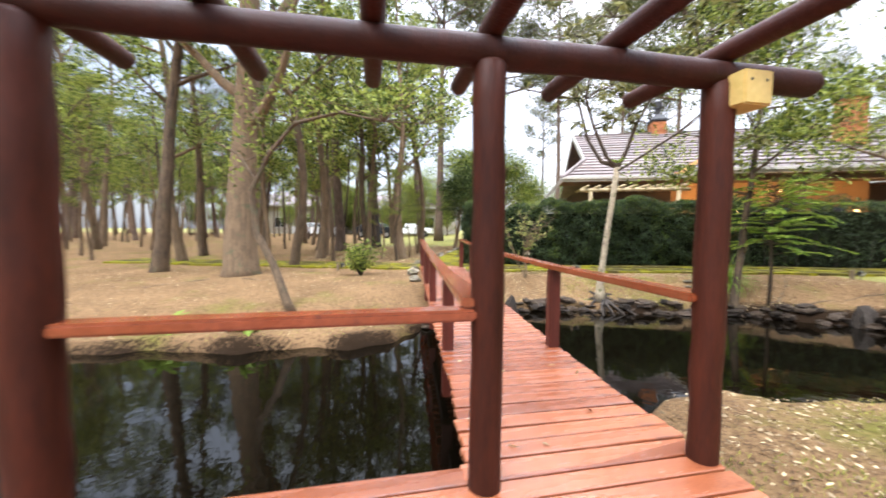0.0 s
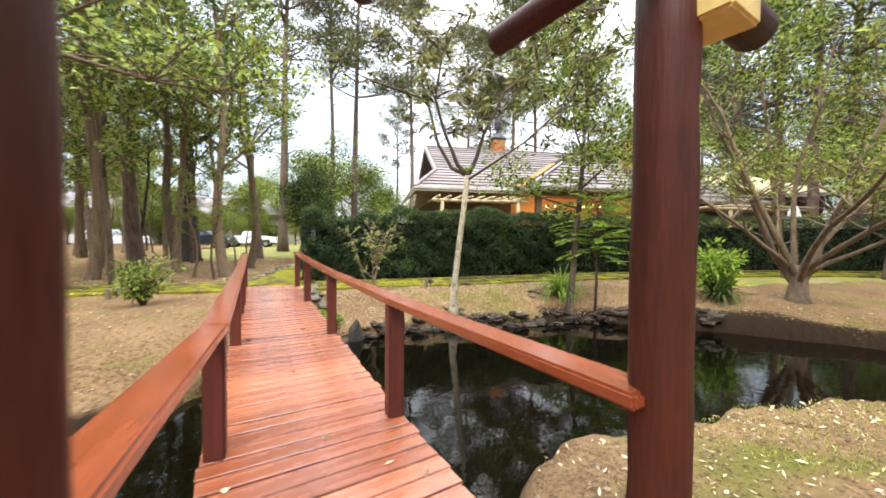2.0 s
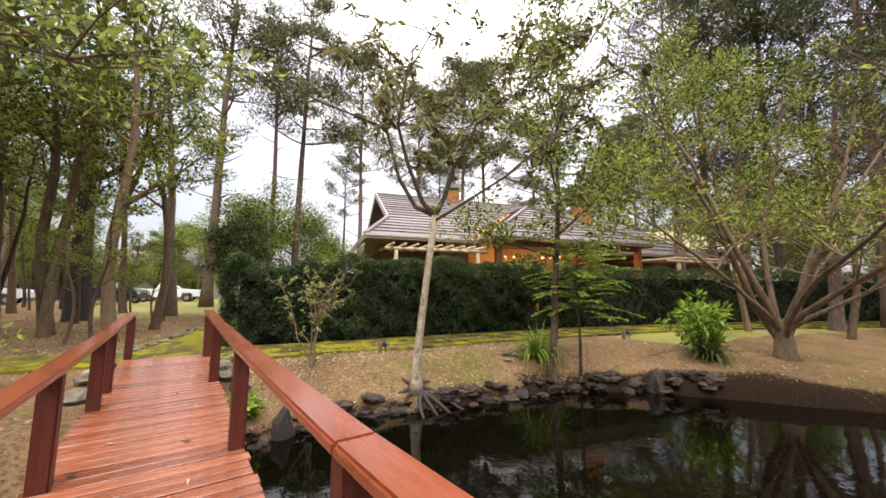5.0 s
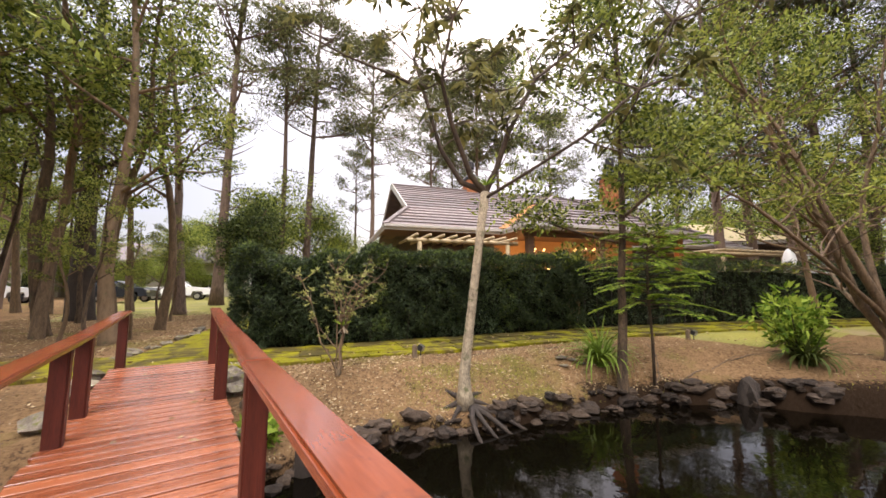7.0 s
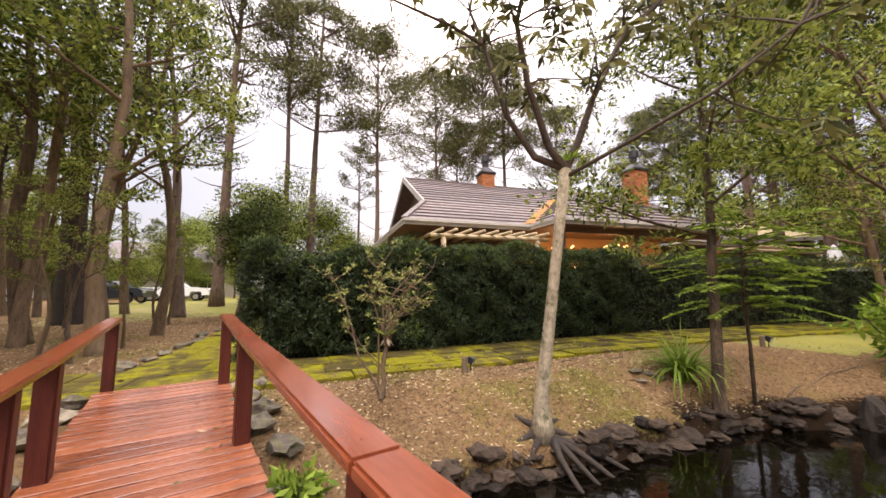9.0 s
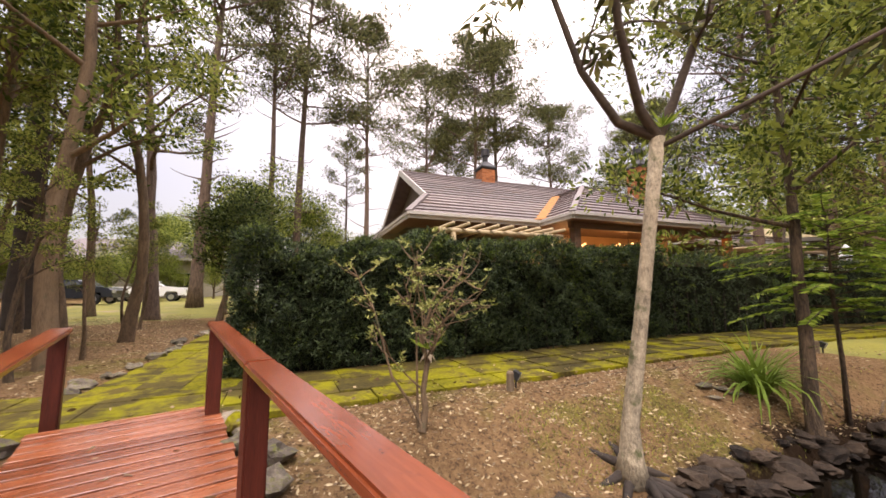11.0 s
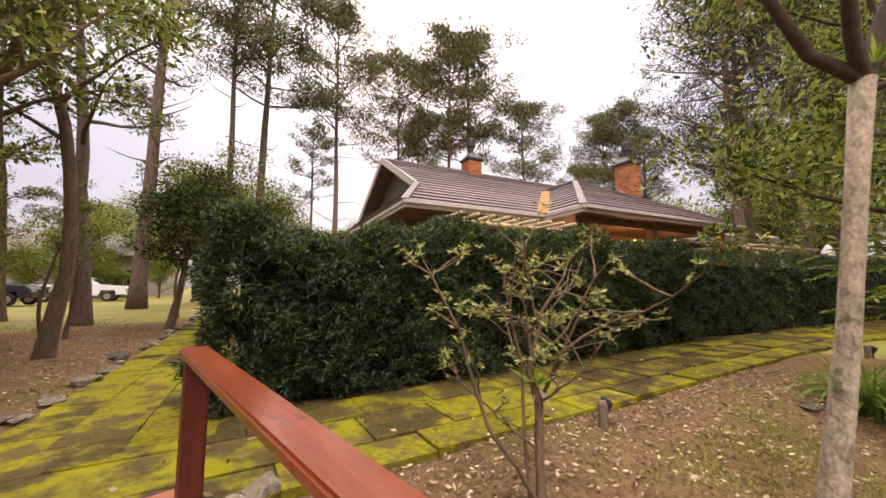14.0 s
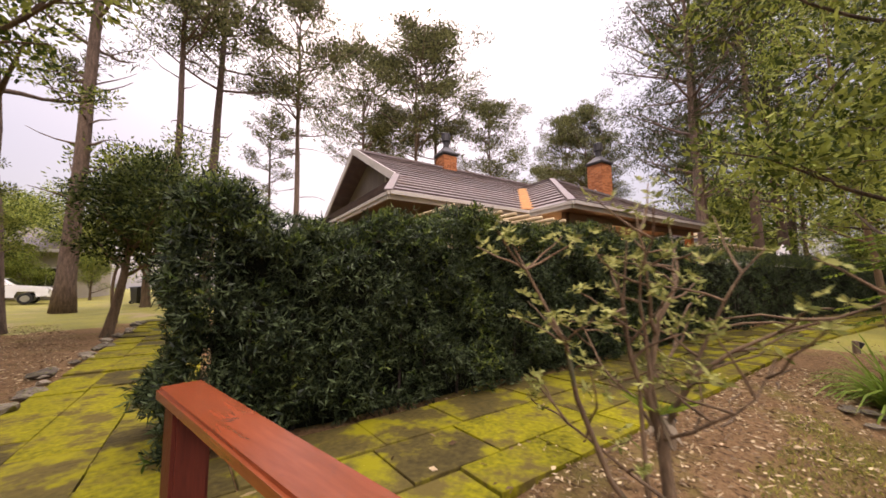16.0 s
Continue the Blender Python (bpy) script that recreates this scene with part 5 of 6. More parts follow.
def leafy_bush(name, x, y, r, h, n, mat, seed, label, leaf=0.12, stem=0.2):
    """A low bush of leaf clumps on short stems."""
    rng, nr = random.Random(seed), np.random.default_rng(seed)
    root = thing(name, pose(x, y, land_at(x, y)), label, "bush")
    s, cs, ds = Soup(), [], []
    for k in range(14):
        a = rng.uniform(0, 6.28)
        lp, lr = grow(rng, (0, 0, -0.05), (0.6 * r * math.cos(a), 0.6 * r * math.sin(a), h * rng.uniform(0.6, 1)), math.hypot(r * 0.7, h) * rng.uniform(0.7, 1.0), 0.02, 0.006, 5, 0.15)
        s.tube(lp, lr, 5, cap=False)
        for p in lp[2:]:
            c, d = clump(nr, p, r * rng.uniform(0.25, 0.42), n // 56 + 1, 0.6)
            c[:, 2] = np.maximum(c[:, 2], 0.03)
            cs.append(c)
            ds.append(d)
    part("branchwork", s, M_BARK_DARK, root)
    link("leaves", leaf_mesh("leaves", np.concatenate(cs), np.concatenate(ds), leaf, leaf * 0.38, seed), mat, root)
    return root


def leaning_tree():
    rng, nr = random.Random(61), np.random.default_rng(61)
    base = Vector((-1.83, 7.25, land_at(-1.83, 7.25) - 0.06))
    root = thing("leaning_tree", pose(0, 0, 0), "thin leaning tree with a crooked dark stem", "tree")
    s, cs, ds = Soup(), [], []
    pts = plane_points(base, -18.4, [(0, 0, 0), (-0.12, 0.25, 0), (-0.42, 0.9, 0.05), (-0.82, 1.5, 0.1), (-0.9, 2.3, 0.1), (-0.56, 2.96, 0.15), (-0.05, 3.5, 0.2), (0.8, 3.68, 0.3), (1.6, 3.5, 0.4), (2.3, 3.45, 0.5)])
    s.tube(pts, [0.10, 0.085, 0.075, 0.065, 0.055, 0.045, 0.036, 0.026, 0.016, 0.008], 8, 0.05, rng)
    br = plane_points(base, -18.4, [(-0.84, 2.5, 0.1), (-1.1, 2.95, 0.0), (-1.6, 3.2, 0), (-2.0, 2.6, 0), (-2.6, 4.0, 0.3)])
    s.tube(br[:3], [0.035, 0.025, 0.01], 6, cap=False)
    for k in range(34):
        p = rng.choice(pts[5:])
        a = rng.uniform(0, 6.28)
        tp, tr = grow(rng, p, (math.cos(a), math.sin(a), rng.uniform(0.1, 1.0)), rng.uniform(0.6, 1.9), 0.012, 0.004, 5, 0.25)
        s.tube(tp, tr, 4, cap=False)
        for q in tp[2:]:
            c, d = clump(nr, q, 0.28, 14)
            cs.append(c)
            ds.append(d)
    part("trunk", s, M_BARK, root, smooth=True)
    link("crown", leaf_mesh("crown", np.concatenate(cs), np.concatenate(ds), 0.11, 0.045, 9), M_LEAF, root)


M_LEAF_SHRUB = foliage("pale_shrub_leaf", (0.14, 0.16, 0.035), (0.42, 0.43, 0.14), thin=0.35)
M_DRY = foliage("dry_hanging_leaf", (0.35, 0.27, 0.17), (0.60, 0.50, 0.36), thin=0.2)

M_BARK_LIMB = material("dark_limb_bark", (0.035, 0.024, 0.016), (0.12, 0.085, 0.055), scale=5, fine=24, rough=0.9, bump=0.8)
umbrella_tree()
shrub()
spreading_tree()
sapling()
leaning_tree()
strap_clump("strap_plant", 7.95, 8.70, 170, 1.05, M_FERN, 4, "arching bright green strap-leaf plant", 0.034)
strap_clump("strap_plant", 10.9, 6.42, 110, 0.85, M_LEAF_DARK, 6, "dark green arching strap-leaf clump")
leafy_bush("bush", 11.0, 6.55, 0.6, 1.25, 1100, M_LEAF_BRIGHT, 7, "bush with broad yellow-green leaves", 0.17)
strap_clump("water_plant", -3.75, 6.85, 26, 0.55, M_FERN, 12, "low broad-leaved plant on the sandy bank", 0.12)
strap_clump("water_plant", -2.4, 6.65, 22, 0.5, M_FERN, 13, "low broad-leaved plant at the water edge", 0.12)
leafy_bush("water_plant", 2.2, 9.05, 0.26, 0.34, 190, M_LEAF_BRIGHT, 14, "broad pale green leafy plant beside the bridge", 0.13)
leafy_bush("bush", -1.07, 10.8, 0.5, 0.95, 1100, M_LEAF, 15, "small young tree-like bush on sandy ground", 0.10)

t2 = place(broad_tree("slender_tree", 301, 9.5, 0.082, 0.30, 3.2, M_LEAF, M_BARK, 15000, 0.115, lean=(0.12, 0.0), limbs=13, label="slender brown tree with fine dark foliage at the bank", wander=0.06, gap=1.0), 7.70, 8.13)
again(t2, 16.5, 7.2, 120, 1.1)
again(f3, 18.2, 5.2, 160, 0.75)
again(f4, 20.5, 5.8, 20, 0.75)

# round-headed trees and bushes past the hedge end
round_tree = place(broad_tree("round_tree", 311, 4.9, 0.13, 0.42, 2.1, M_LEAF_DARK, M_BARK, 15000, 0.13, lean=(0.12, 0), limbs=12, label="round-headed dark green tree with a crooked trunk", wander=0.16, leaf_clump=(0.6, 1.0)), 2.95, 22.3)
again(f3, 3.7, 26.0, 20, 0.45)
dome = place(broad_tree("dome_tree", 312, 8.5, 0.22, 0.22, 4.4, M_LEAF, M_BARK, 18000, 0.20, limbs=14, label="wide dome-shaped light green tree", leaf_clump=(0.6, 1.1)), 6.0, 34.5)
again(dome, 10.0, 38.5, 90, 1.0)
again(dome, 13.5, 41, 200, 0.8)
again(dome, 20, 44, 20, 0.8)
again(dome, -13, 60, 20, 1.2)
for k, (x, y) in enumerate(((-12, 50), (-9, 49.5), (-6.2, 50), (-3.6, 48.5), (-0.5, 46.5), (-2.2, 45.5), (1.8, 47.5), (5.0, 46), (-15.5, 51), (-19, 50), (-23, 49), (-27, 50), (-7.6, 52), (-4.6, 51.5), (1.0, 50.5))):
    again(dome, x, y, k * 50, 0.34 + 0.05 * (k % 3))
for k, (x, y) in enumerate(((58, 0), (60, 12), (57, 24), (54, 34), (50, -12), (40, -18))):
    again(dome, x, y, k * 70, 1.5)
again(dome, -28, 62, 120, 1.4)
again(dome, -45, 58, 200, 1.6)
again(dome, 2, 64, 40, 1.2)
again(dome, 40, 12, 40, 1.2)
for k, (x, y) in enumerate(((29, 3.5), (31.5, 0.5), (35, 5), (38, 1.5), (37, -5), (33, -4), (30, -9), (34, 9), (41, 6), (27, -13), (22, -14))):
    again(dome, x, y, k * 65, 0.38 + 0.07 * (k % 4))
again(dome, 42, -2, 140, 1.3)
for x, y, a, k in ((5.7, 16.6, 80, 0.27),):
    again(dome, x, y, a, k)
strap_clump("palm_bush", 6.6, 14.9, 70, 2.6, M_FERN, 22, "arching palm fronds rising behind the hedge", 0.10).location.z += 0.35
for k, (x, y, q) in enumerate(((-0.2, 14.9, 0.35), (0.7, 19.6, 0.3), (0.3, 16.6, 0.28), (-0.9, 16.2, 0.33), (0.9, 21.5, 0.36))):
    again(f3, x, y, k * 70, q)


# ---- path, stones, small things ----
def rock_mesh(name, seed, mat, flat=0.6):
    rng = random.Random(seed)
    bm = bmesh.new()
    bmesh.ops.create_icosphere(bm, subdivisions=2, radius=0.5)
    for v in bm.verts:
        n = v.co.normalized()
        k = 1 + 0.55 * noise.noise(n * 1.9 + Vector((seed * 3.1, 0, 0))) + 0.30 * noise.noise(n * 4.5 + Vector((0, seed, 0)))
        v.co = Vector((n.x * 0.5, n.y * 0.5, max(-0.3, n.z * 0.5 * flat))) * k
    me = bpy.data.meshes.new(name)
    bm.to_mesh(me)
    bm.free()
    me.materials.append(mat)
    return me


def rocks():
    rng = random.Random(91)
    dark = [rock_mesh("rock", k, M_ROCK, 0.7) for k in range(6)]
    grey = [rock_mesh("edge_stone", k + 10, M_EDGE, 0.75) for k in range(6)]
    shore = [Vector((x, y, 0)) for x, y in POND]
    run = shore[POND.index((9.9, 6.0)):POND.index((0.6, 7.5)) + 1]
    for a, b in zip(run, run[1:]):
        n = int((b - a).length / 0.13)
        out = Vector((-(b - a).y, (b - a).x, 0)).normalized()
        if pond_distance(*[np.array([v]) for v in (a.lerp(b, 0.5) + out * 0.3).xy])[0] < 0:
            out = -out
        for k in range(n):
            p = a.lerp(b, (k + rng.random()) / n)
            for lvl in range(2):
                o = new("rock", rng.choice(dark))
                q = (0.11 + rng.random() ** 2 * 0.24) * (1.0, 0.85, 0.65)[lvl]
                e = p + out * (-0.02 + lvl * 0.13 + rng.uniform(-0.08, 0.08))
                z = max(WATER - 0.02, land_at(e.x, e.y)) + 0.03 + rng.uniform(-0.03, 0.03)
                o.matrix_basis = pose(e.x, e.y, z, rng.uniform(-15, 15), rng.uniform(-15, 15), rng.uniform(0, 360)) @ Matrix.Diagonal((q * 1.3, q, q * 0.8, 1))
                tagged(o, "dark wet rough stone in the pond bank", "stone", "bank stones")
    for k in range(34):
        t = (k + rng.uniform(-0.4, 0.4)) / 33
        x, y = 0.72 + 3.6 * t, 13.2 + 11.8 * t
        o = new("edge_stone", rng.choice(grey))
        q = rng.uniform(0.12, 0.30) * (1.0 if k % 3 else 0.6)
        px, py = x - 0.15 + rng.uniform(-0.22, 0.06), y + rng.uniform(-0.1, 0.1)
        o.matrix_basis = pose(px, py, land_at(px, py) + 0.05, rng.uniform(-8, 8), rng.uniform(-8, 8), rng.uniform(0, 360)) @ Matrix.Diagonal((q * 1.3, q, q * 0.7, 1))
        tagged(o, "mossy grey stone edging the path", "stone", "path edge stones")
    for x, y, q in ((2.02, 11.28, 0.36), (2.08, 11.0, 0.30), (1.98, 10.65, 0.28), (2.15, 10.3, 0.34), (2.05, 9.9, 0.30), (2.2, 9.55, 0.3), (2.25, 11.45, 0.26), (2.0, 9.2, 0.28), (0.45, 11.6, 0.3), (0.4, 11.1, 0.35), (0.38, 10.4, 0.3), (0.42, 9.6, 0.34)):
        o = new("edge_stone", rng.choice(grey))
        o.matrix_basis = pose(x, y, land_at(x, y) + 0.06, rng.uniform(-10, 10), rng.uniform(-10, 10), rng.uniform(0, 360)) @ Matrix.Diagonal((q, q * 0.8, q * 0.8, 1))
        tagged(o, "mossy stone beside the bridge end", "stone", "bridge end stones")
    for x, y, h, r in ((9.36, 6.88, 0.40, 0.16), (2.66, 8.72, 0.34, 0.13)):
        z = WATER + 0.06
        me = rock_mesh("tree_stump", int(x * 10), M_BARK_DARK, 1.3)
        o = new("tree_stump", me)
        o.matrix_basis = pose(x, y, z - 0.04) @ Matrix.Diagonal((r * 2.2, r * 2.0, h * 1.6, 1))
        tagged(o, "short dark rotten tree stump at the water edge", "stump")


def path_light(x, y, turn, label):
    root = thing("path_light", pose(x, y, land_at(x, y), 0, 0, turn), label, "lamp", "path lights")
    rng = random.Random(3)
    part("stake", Soup().tube([(0, 0, -0.1), (0, 0, 0.21), (0, 0, 0.235)], [0.05, 0.048, 0.035], 9, 0.08, rng), M_LAMPWOOD, root, "short round wooden stake")
    part("stem", Soup().tube([(0.16, 0.02, -0.05), (0.16, 0.02, 0.12)], [0.012, 0.012], 6), M_LAMPBLACK, root)
    head = part("head", Soup().box(-0.055, -0.05, -0.05, 0.055, 0.05, 0.05), M_LAMPBLACK, root, "black spotlight head")
    head.matrix_local = pose(0.17, 0.02, 0.155, 25, 0, 20)
    part("lens", Soup().box(-0.042, -0.054, -0.04, 0.042, -0.051, 0.04), M_LENS, head)


def roots():
    rng = random.Random(17)
    s = Soup()
    for x, y, a in ((8.3, 7.9, 0.1), (9.0, 7.7, -0.3), (10.2, 7.4, -0.6), (7.6, 9.7, -0.25), (5.8, 10.15, -0.2), (11.6, 6.3, -0.5), (12.4, 5.4, 2.6), (-4.0, 10.2, -0.6), (-4.8, 10.3, -2.2), (-3.6, 10.8, 0.2), (-1.4, 14.8, 0.3)):
        pts = []
        px, py = x, y
        for k in range(9):
            pts.append((px, py, land_at(px, py) - 0.004 + 0.012 * math.sin(k * 1.3)))
            a += rng.uniform(-0.3, 0.3)
            px, py = px + 0.2 * math.cos(a), py + 0.2 * math.sin(a)
        s.tube(pts, [0.014, 0.018, 0.018, 0.017, 0.015, 0.013, 0.011, 0.008, 0.004], 6, 0.1, rng)
    tagged(link("surface_roots", s.mesh("surface_roots", True), M_BARK), "thin brown tree roots running over bare earth", "roots", kind="stuff")


def litter():
    rng = np.random.default_rng(23)
    x = np.concatenate([rng.uniform(-9, 13, 9000), rng.uniform(-4, 2.5, 12000), rng.uniform(2, 9, 11000), rng.uniform(1.9, 7, 4000)])
    y = np.concatenate([rng.uniform(0, 14, 9000), rng.uniform(13.5, 27, 12000), rng.uniform(7.5, 11.5, 11000), rng.uniform(-1, 3.8, 4000)])
    keep = pond_distance(x, y) > 0.15
    keep &= ~((x > 0.45) & (x < 2.0) & (y > 1.8) & (y < 11.8)) & ~((x < 2.1) & (y < 2.35) & (x > -2.3))
    x, y = x[keep], y[keep]
    z = land(x, y) + 0.012
    d = np.stack([rng.normal(size=len(x)), rng.normal(size=len(x)), rng.uniform(-0.05, 0.25, len(x))], 1)
    me = leaf_mesh("leaf_litter", np.stack([x, y, z], 1), d, 0.046, 0.016, 2, 0.1, 0.7)
    tagged(link("leaf_litter", me, M_LITTER), "scattered dry brown and straw-coloured fallen leaves", "leaves", kind="stuff")
    # leaves lying on planks and slabs
    x = rng.uniform(0.7, 1.8, 34)
    y = rng.uniform(2.4, 11.6, 34)
    z = np.array([deck_z(q) for q in y]) + 0.006
    x2 = rng.uniform(-6, 9, 150)
    y2 = 11.75 - 0.218 * (x2 - 2.0) + rng.uniform(-0.6, 0.7, 150)
    z2 = land(x2, y2) + 0.065
    c = np.concatenate([np.stack([x, y, z], 1), np.stack([x2, y2, z2], 1)])
    d = np.concatenate([rng.normal(size=(184, 2)), rng.uniform(0, 0.12, (184, 1))], 1)
    tagged(link("fallen_leaves", leaf_mesh("fallen_leaves", c, d, 0.075, 0.03, 4, 0.1, 0.4), M_LITTER), "few yellow fallen leaves on planks and slabs", "leaves", kind="stuff")
    # grass along banks
    n = 26000
    x = np.concatenate([rng.uniform(-9, 12, n), rng.uniform(2.2, 7, 6000), rng.uniform(3.6, 7.0, 9000)])
    y = np.concatenate([rng.uniform(2, 10, n), rng.uniform(1.5, 3.6, 6000), rng.uniform(8.0, 9.9, 9000)])
    pd = pond_distance(x, y)
    patch = np.sin(x * 1.3 + 0.7) * np.sin(y * 1.9 + x * 0.4)
    keep = (pd > 0.05) & (pd < 1.3) & (patch > 0.05) & ~((x > 0.5) & (x < 2.0) & (y > 1.8))
    x, y = x[keep], y[keep]
    d = np.stack([rng.normal(0, 0.5, len(x)), rng.normal(0, 0.5, len(x)), np.ones(len(x))], 1)
    me = leaf_mesh("grass", np.stack([x, y, land(x, y) - 0.005], 1), d, 0.038, 0.007, 7, 0.1, 0.5)
    tagged(link("grass", me, M_GRASS), "thin short grass in patches along the pond bank", "grass", kind="stuff")


rocks()


def bank_wood():
    rng = random.Random(29)
    s = Soup()
    for dx in (-0.22, -0.08, 0.05, 0.2):
        s.tube([(5.0, 8.85, -0.42), (5.02 + dx, 8.6, -0.48 + 0.04 * dx), (5.05 + dx * 1.6, 8.38, -0.58), (5.1 + dx * 2.2, 8.1, -0.72)], [0.05, 0.035, 0.028, 0.015], 7, 0.15, rng)
    tagged(link("driftwood", s.mesh("driftwood", True), M_BARK_DARK), "rotten dark root trunk lying into the pond", "log")
    me = rock_mesh("mossy_rock", 44, M_SLAB_MOSS, 0.7)
    o = tagged(new("mossy_rock", me), "yellow-green mossy rock beside the bridge end", "stone")
    o.matrix_basis = pose(2.04, 11.12, land_at(2.04, 11.12) + 0.08, 0, 0, 40) @ Matrix.Diagonal((0.34, 0.28, 0.32, 1))
    for k, (x, y, q) in enumerate(((7.42, 9.15, 0.20), (7.55, 9.0, 0.17), (7.28, 9.0, 0.15), (7.62, 8.86, 0.13))):
        o = tagged(new("flat_rock", rock_mesh("flat_rock", 50 + k, M_EDGE, 0.4)), "flat dark stone beside the strap-leaf plant", "stone", "flat dark stones")
        o.matrix_basis = pose(x, y, land_at(x, y) + 0.02, 0, 0, k * 50) @ Matrix.Diagonal((q * 1.4, q, q * 0.6, 1))


bank_wood()
path_light(4.93, 10.42, 10, "short wooden stake with small black spotlight beside the path")
path_light(11.3, 8.55, -30, "short wooden stake with small black spotlight at the lawn edge")
path_light(-1.9, 11.9, 40, "short wooden stake light beside the mossy path")
roots()
litter()


# ---- cars, far houses, umbrella ----
def wheel(parent, x, y, r):
    w = part("wheel", Soup().tube([(0, -0.11, 0), (0, -0.09, 0), (0, 0.09, 0), (0, 0.11, 0)], [r * 0.9, r, r, r * 0.9], 18), M_TYRE, parent)
    w.location = (x, y, r)
    part("rim", Soup().tube([(0, -0.125, 0), (0, 0.125, 0)], [r * 0.6, r * 0.6], 14), M_RIM, w)


def extrude_profile(rows, half, inset=0.0):
    """A body from a side profile (x, z), its upper points drawn in."""
    s = Soup()
    n = len(rows)
    zs = [z for _, z in rows]
    lo, hi = min(zs), max(zs)
    v = []
    for sg in (-1, 1):
        v += [(x, sg * (half - inset * max(0.0, (z - lo) / (hi - lo))), z) for x, z in rows]
    f = [tuple(range(n)), tuple(reversed(range(n, 2 * n)))] + [((k + 1) % n, k, n + k, n + (k + 1) % n) for k in range(n)]
    return s.add(v, f)


def car(x, y, turn, paint, pickup, label):
    c = thing("pickup_truck" if pickup else "car", pose(x, y, land_at(x, y), 0, 0, turn), label, "car")
    body = [(-2.4, 0.45), (-1.95, 0.42), (-1.9, 0.75), (-1.2, 0.75), (-1.1, 0.4), (1.05, 0.4), (1.15, 0.75), (1.85, 0.75), (1.95, 0.42), (2.4, 0.5), (2.42, 0.85), (2.2, 1.02), (1.1, 1.12), (-2.4, 1.1)]
    part("body", extrude_profile(body, 0.88, 0.06), paint, c)
    cab = [(-0.75, 1.08), (1.15, 1.08), (0.5, 1.55), (-0.55, 1.56)] if pickup else [(-2.1, 1.08), (1.15, 1.08), (0.45, 1.52), (-1.3, 1.5)]
    part("cab", extrude_profile(cab, 0.82, 0.14), paint, c)
    glass = [(-0.62, 1.12), (0.95, 1.12), (0.45, 1.48), (-0.48, 1.49)] if pickup else [(-1.8, 1.12), (0.95, 1.12), (0.4, 1.46), (-1.2, 1.44)]
    part("side_windows", extrude_profile(glass, 0.835, 0.14), M_CARGLASS, c)
    part("windscreen", Soup().add([(1.10, -0.72, 1.13), (1.10, 0.72, 1.13), (0.55, 0.62, 1.52), (0.55, -0.62, 1.52)], [(0, 1, 2, 3)]), M_CARGLASS, c)
    for sy in (-0.62, 0.62):
        part("headlight", Soup().box(2.34, sy - 0.16, 0.72, 2.45, sy + 0.16, 0.9), M_LENS, c)
        part("tail_light", Soup().box(-2.44, sy - 0.1, 0.75, -2.38, sy + 0.1, 1.02), M_BRICK, c)
    part("bumper", Soup().box(2.36, -0.85, 0.42, 2.5, 0.85, 0.62), paint, c)
    for wx in (-1.55, 1.5):
        for wy in (-0.78, 0.78):
            wheel(c, wx, wy, 0.33)


def wheeled_bin(x, y, turn):
    """A lidded waste bin on two wheels."""
    g = thing("wheeled_bin", pose(x, y, land_at(x, y), 0, 0, turn), "dark grey lidded wheeled bin on the grass", "bin")
    s = Soup().add([(-0.24, -0.26, 0.06), (0.24, -0.26, 0.06), (0.24, 0.26, 0.06), (-0.24, 0.26, 0.06), (-0.29, -0.33, 0.95), (0.29, -0.33, 0.95), (0.29, 0.33, 0.95), (-0.29, 0.33, 0.95)],
                   [(3, 2, 1, 0), (4, 5, 6, 7), (0, 1, 5, 4), (1, 2, 6, 5), (2, 3, 7, 6), (3, 0, 4, 7)])
    part("body", s, M_LAMPBLACK, g)
    part("lid", extrude_profile([(-0.32, 0.952), (0.32, 0.952), (0.30, 1.0), (0.0, 1.05), (-0.30, 1.0)], 0.36, 0.03), M_LAMPBLACK, g)
    part("handle", Soup().tube([(-0.2, 0.40, 0.98), (0.2, 0.40, 0.98)], [0.015, 0.015], 6), M_LAMPBLACK, g)
    for sx in (-0.2, 0.2):
        wheel(g, sx, 0.26, 0.10)


car(0.6, 43.5, -12, M_CARPAINT, True, "white pickup truck parked on the grass")
wheeled_bin(6.35, 38.2, 20)
for x, y, a, k in ((-6.5, 49, 10, 0.75), (0.3, 49.5, 80, 0.8), (4.5, 51, 200, 0.8), (-10, 52, 300, 0.8)):
    again(dome, x, y, a, k)
car(-3.0, 39.5, -25, M_CARDARK, False, "dark car parked beside the trees")
car(-9.5, 41.0, 0, M_CARPAINT, False, "white car parked far among the trees")


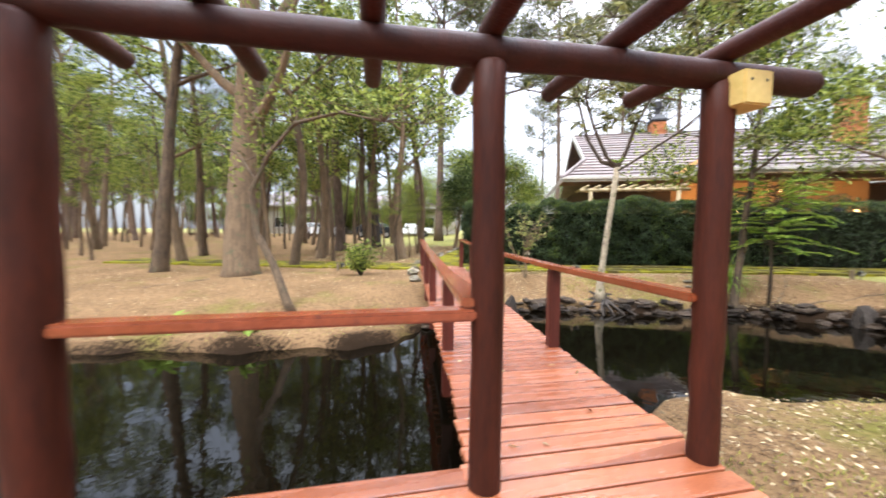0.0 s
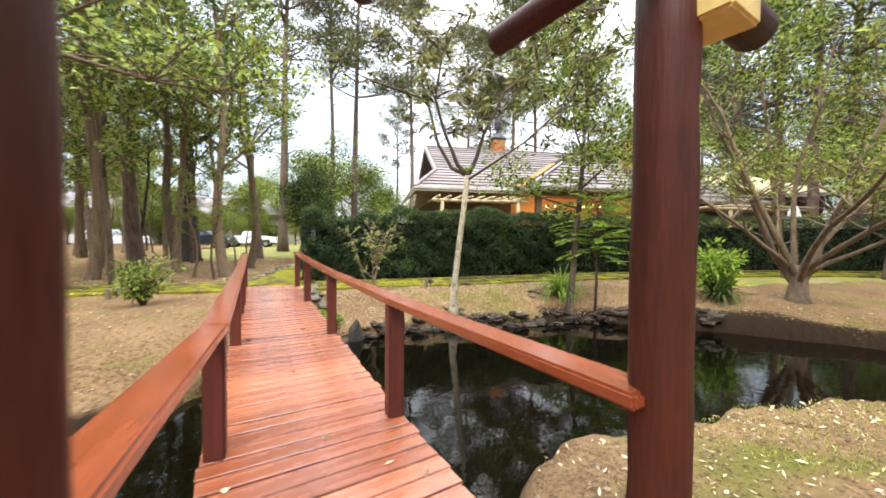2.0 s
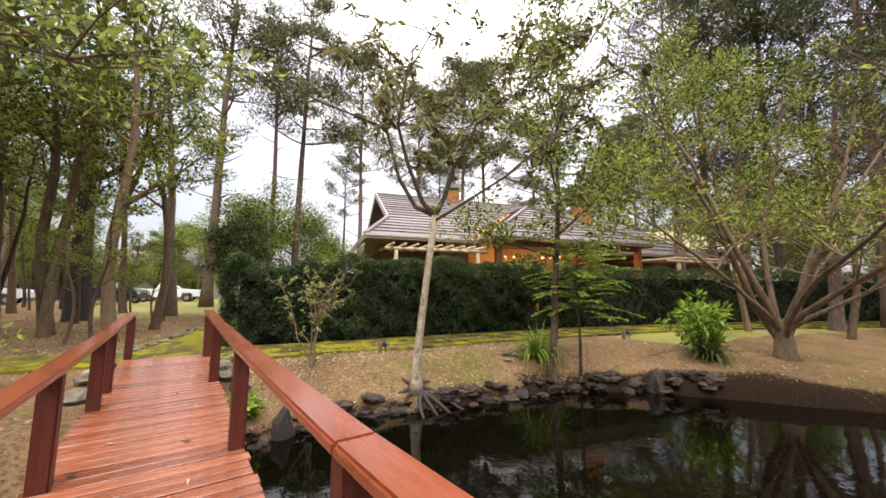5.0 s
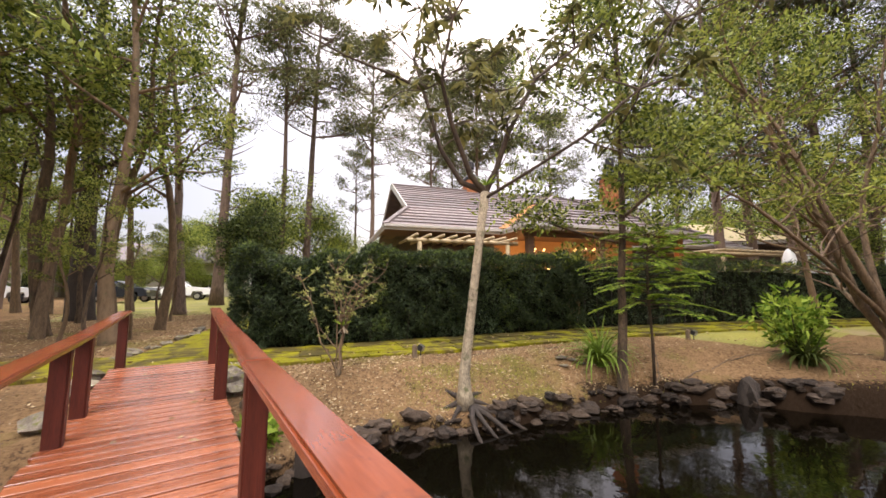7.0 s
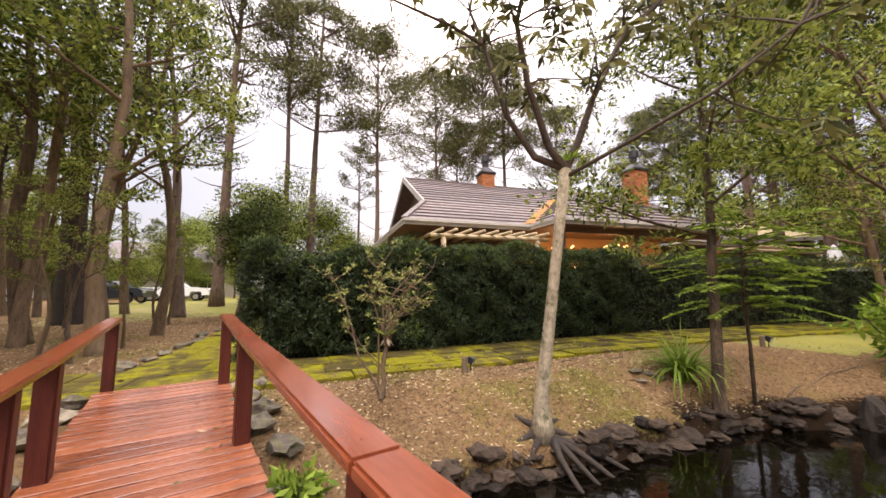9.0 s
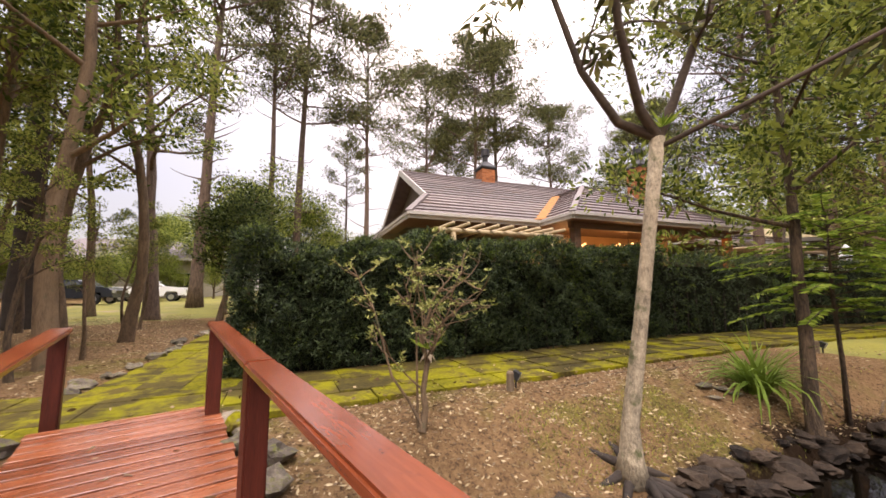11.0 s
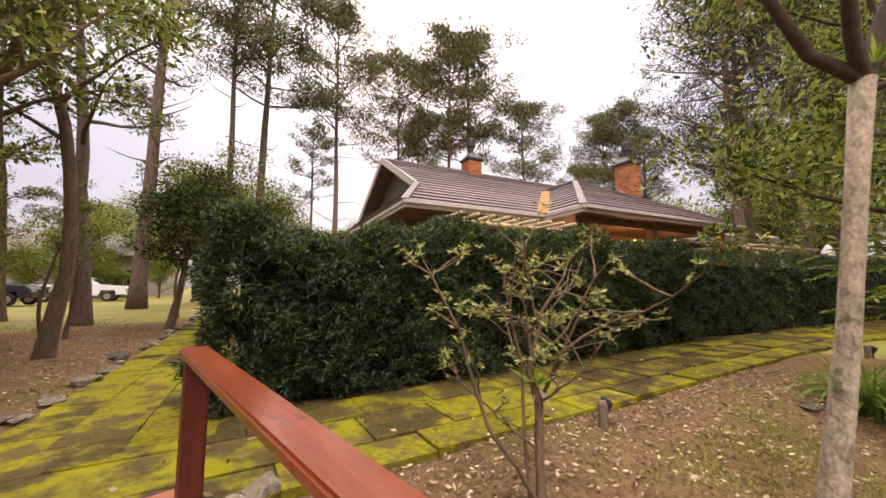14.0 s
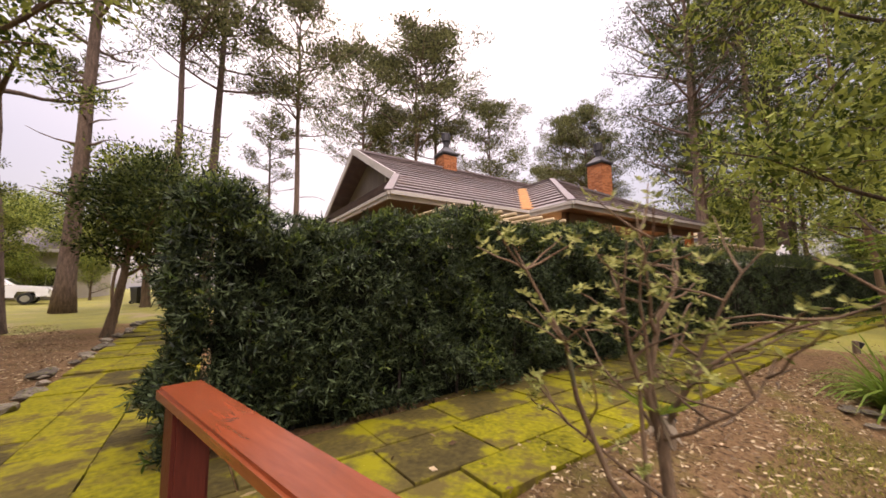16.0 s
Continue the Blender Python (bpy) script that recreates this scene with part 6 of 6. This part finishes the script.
def far_house(x, y, turn, w, d, h, wall, roofm, label, rise=2.2):
    g = thing("far_house", pose(x, y, land_at(x, y), 0, 0, turn), label, "house")
    part("wall", Soup().box(-w / 2, -d / 2, -0.3, w / 2, d / 2, h), wall, g)
    o = 0.6
    part("roof", Soup().add([(-w / 2 - o, -d / 2 - o, h), (w / 2 + o, -d / 2 - o, h), (w / 2 + o, d / 2 + o, h), (-w / 2 - o, d / 2 + o, h), (-w / 2 + d / 2, 0, h + rise), (w / 2 - d / 2, 0, h + rise)],
                            [(3, 2, 1, 0), (0, 1, 5, 4), (1, 2, 5), (2, 3, 4, 5), (3, 0, 4)]), roofm, g)
    part("fascia", Soup().box(-w / 2 - o, -d / 2 - o - 0.02, h - 0.22, w / 2 + o, -d / 2 - o + 0.03, h + 0.02), M_FASCIA, g)
    n = max(2, int(w / 3.2))
    for k in range(n):
        cx = -w / 2 + (k + 0.5) * w / n
        win = part("window", Soup().box(cx - 0.7, -d / 2 - 0.03, 0.9, cx + 0.7, -d / 2 + 0.03, 2.2), M_CARGLASS, g)
        fr = Soup()
        for q in ((cx - 0.78, 0.82, cx - 0.7, 2.28), (cx + 0.7, 0.82, cx + 0.78, 2.28), (cx - 0.7, 2.2, cx + 0.7, 2.28), (cx - 0.7, 0.82, cx + 0.7, 0.9), (cx - 0.03, 0.9, cx + 0.03, 2.2)):
            fr.box(q[0], -d / 2 - 0.06, q[1], q[2], -d / 2 + 0.02, q[3])
        part("frame", fr, M_FASCIA, win)


far_house(-1.5, 56, -22, 16, 8, 3.6, M_WHITE, M_TILE, "pale rendered house with grey roof beyond the cars")
far_house(-16, 58, 0, 14, 8, 4.0, M_WHITE, M_TILE, "white rendered house half hidden by trees")
far_house(35, 18.5, -60, 11, 8, 4.3, M_WALL_DARK, M_SHEET, "brown house with yellowish roof among the pines")

umb = thing("garden_umbrella", pose(22.0, 8.95, land_at(22.0, 8.95) + 0.2), "closed white garden umbrella behind the hedge", "umbrella")
part("pole", Soup().tube([(0, 0, 0), (0, 0, 2.3)], [0.025, 0.025], 8), M_LAMPWOOD, umb)
part("canopy", Soup().tube([(0, 0, 1.5), (0, 0, 1.9), (0, 0, 2.35), (0, 0, 2.5), (0, 0, 2.58)], [0.30, 0.27, 0.18, 0.09, 0.02], 12), M_CANVAS, umb, smooth=True)


# ---- mossy path slabs and deck planks ----
def build_path():
    rng = random.Random(61)
    path = thing("path", pose(0, 0, 0), "moss-covered stone slab path between hedge and garden", "path", kind="structure")
    shapes = []
    for k in range(8):
        bm = bevel_box(1, 1, 0.07, 0.005, 1)
        for v in bm.verts:
            v.co.x += 0.004 * math.sin(7 * k + 5 * v.co.y)
            v.co.y += 0.006 * math.cos(3 * k + 6 * v.co.x)
            v.co.z += rng.uniform(-0.0015, 0.0015)
        me = bpy.data.meshes.new("slab")
        bm.to_mesh(me)
        bm.free()
        me.materials.append(M_SLAB)
        shapes.append(me)
    mossy = []
    for me in shapes:
        q = me.copy()
        q.materials.clear()
        q.materials.append(M_SLAB_MOSS)
        mossy.append(q)

    def run(o, u, v, length, widths, moss, name="slab"):
        ang = math.degrees(math.atan2(u.y, u.x))
        off = 0.0
        for w, share, lift in zip(widths, moss, (0.010, 0.0, 0.0)):
            s = rng.uniform(-0.5, 0)
            while s < length:
                ln = rng.uniform(0.6, 1.35)
                p = o + u * (s + ln / 2) + v * (off + w / 2)
                ob = new(name, rng.choice(mossy if rng.random() < share else shapes))
                ob.parent = path
                ob.matrix_local = pose(p.x, p.y, sum(land_at(p.x + i, p.y + j) for i in (-0.75, 0, 0.75) for j in (-0.75, 0, 0.75)) / 9 + 0.012 + lift * (len(widths) == 3 and moss[0] == 1.0) + rng.uniform(-0.002, 0.002), rng.uniform(-0.08, 0.08), rng.uniform(-0.08, 0.08), ang + rng.uniform(-0.25, 0.25)) @ Matrix.Diagonal((ln - 0.009, w - 0.009, 1, 1))
                s += ln
            off += w

    bend = Vector((2.45, 11.30, 0)) + HU * 9
    run(Vector((2.45, 11.30, 0)) - HU * 13, HU, HV, 21.4, (0.42, 0.62, 0.60), (0.85, 0.22, 0.0))
    run(bend, HU2, HV2, 24, (0.42, 0.62, 0.60), (0.85, 0.22, 0.0))
    U2, V2 = Vector((0.287, 0.958, 0)), Vector((-0.958, 0.287, 0))
    run(Vector((2.35, 13.0, 0)), U2, V2, 13, (0.62, 0.55, 0.50), (0.15, 0.35, 0.75))


build_path()
build_planks(BRIDGE)
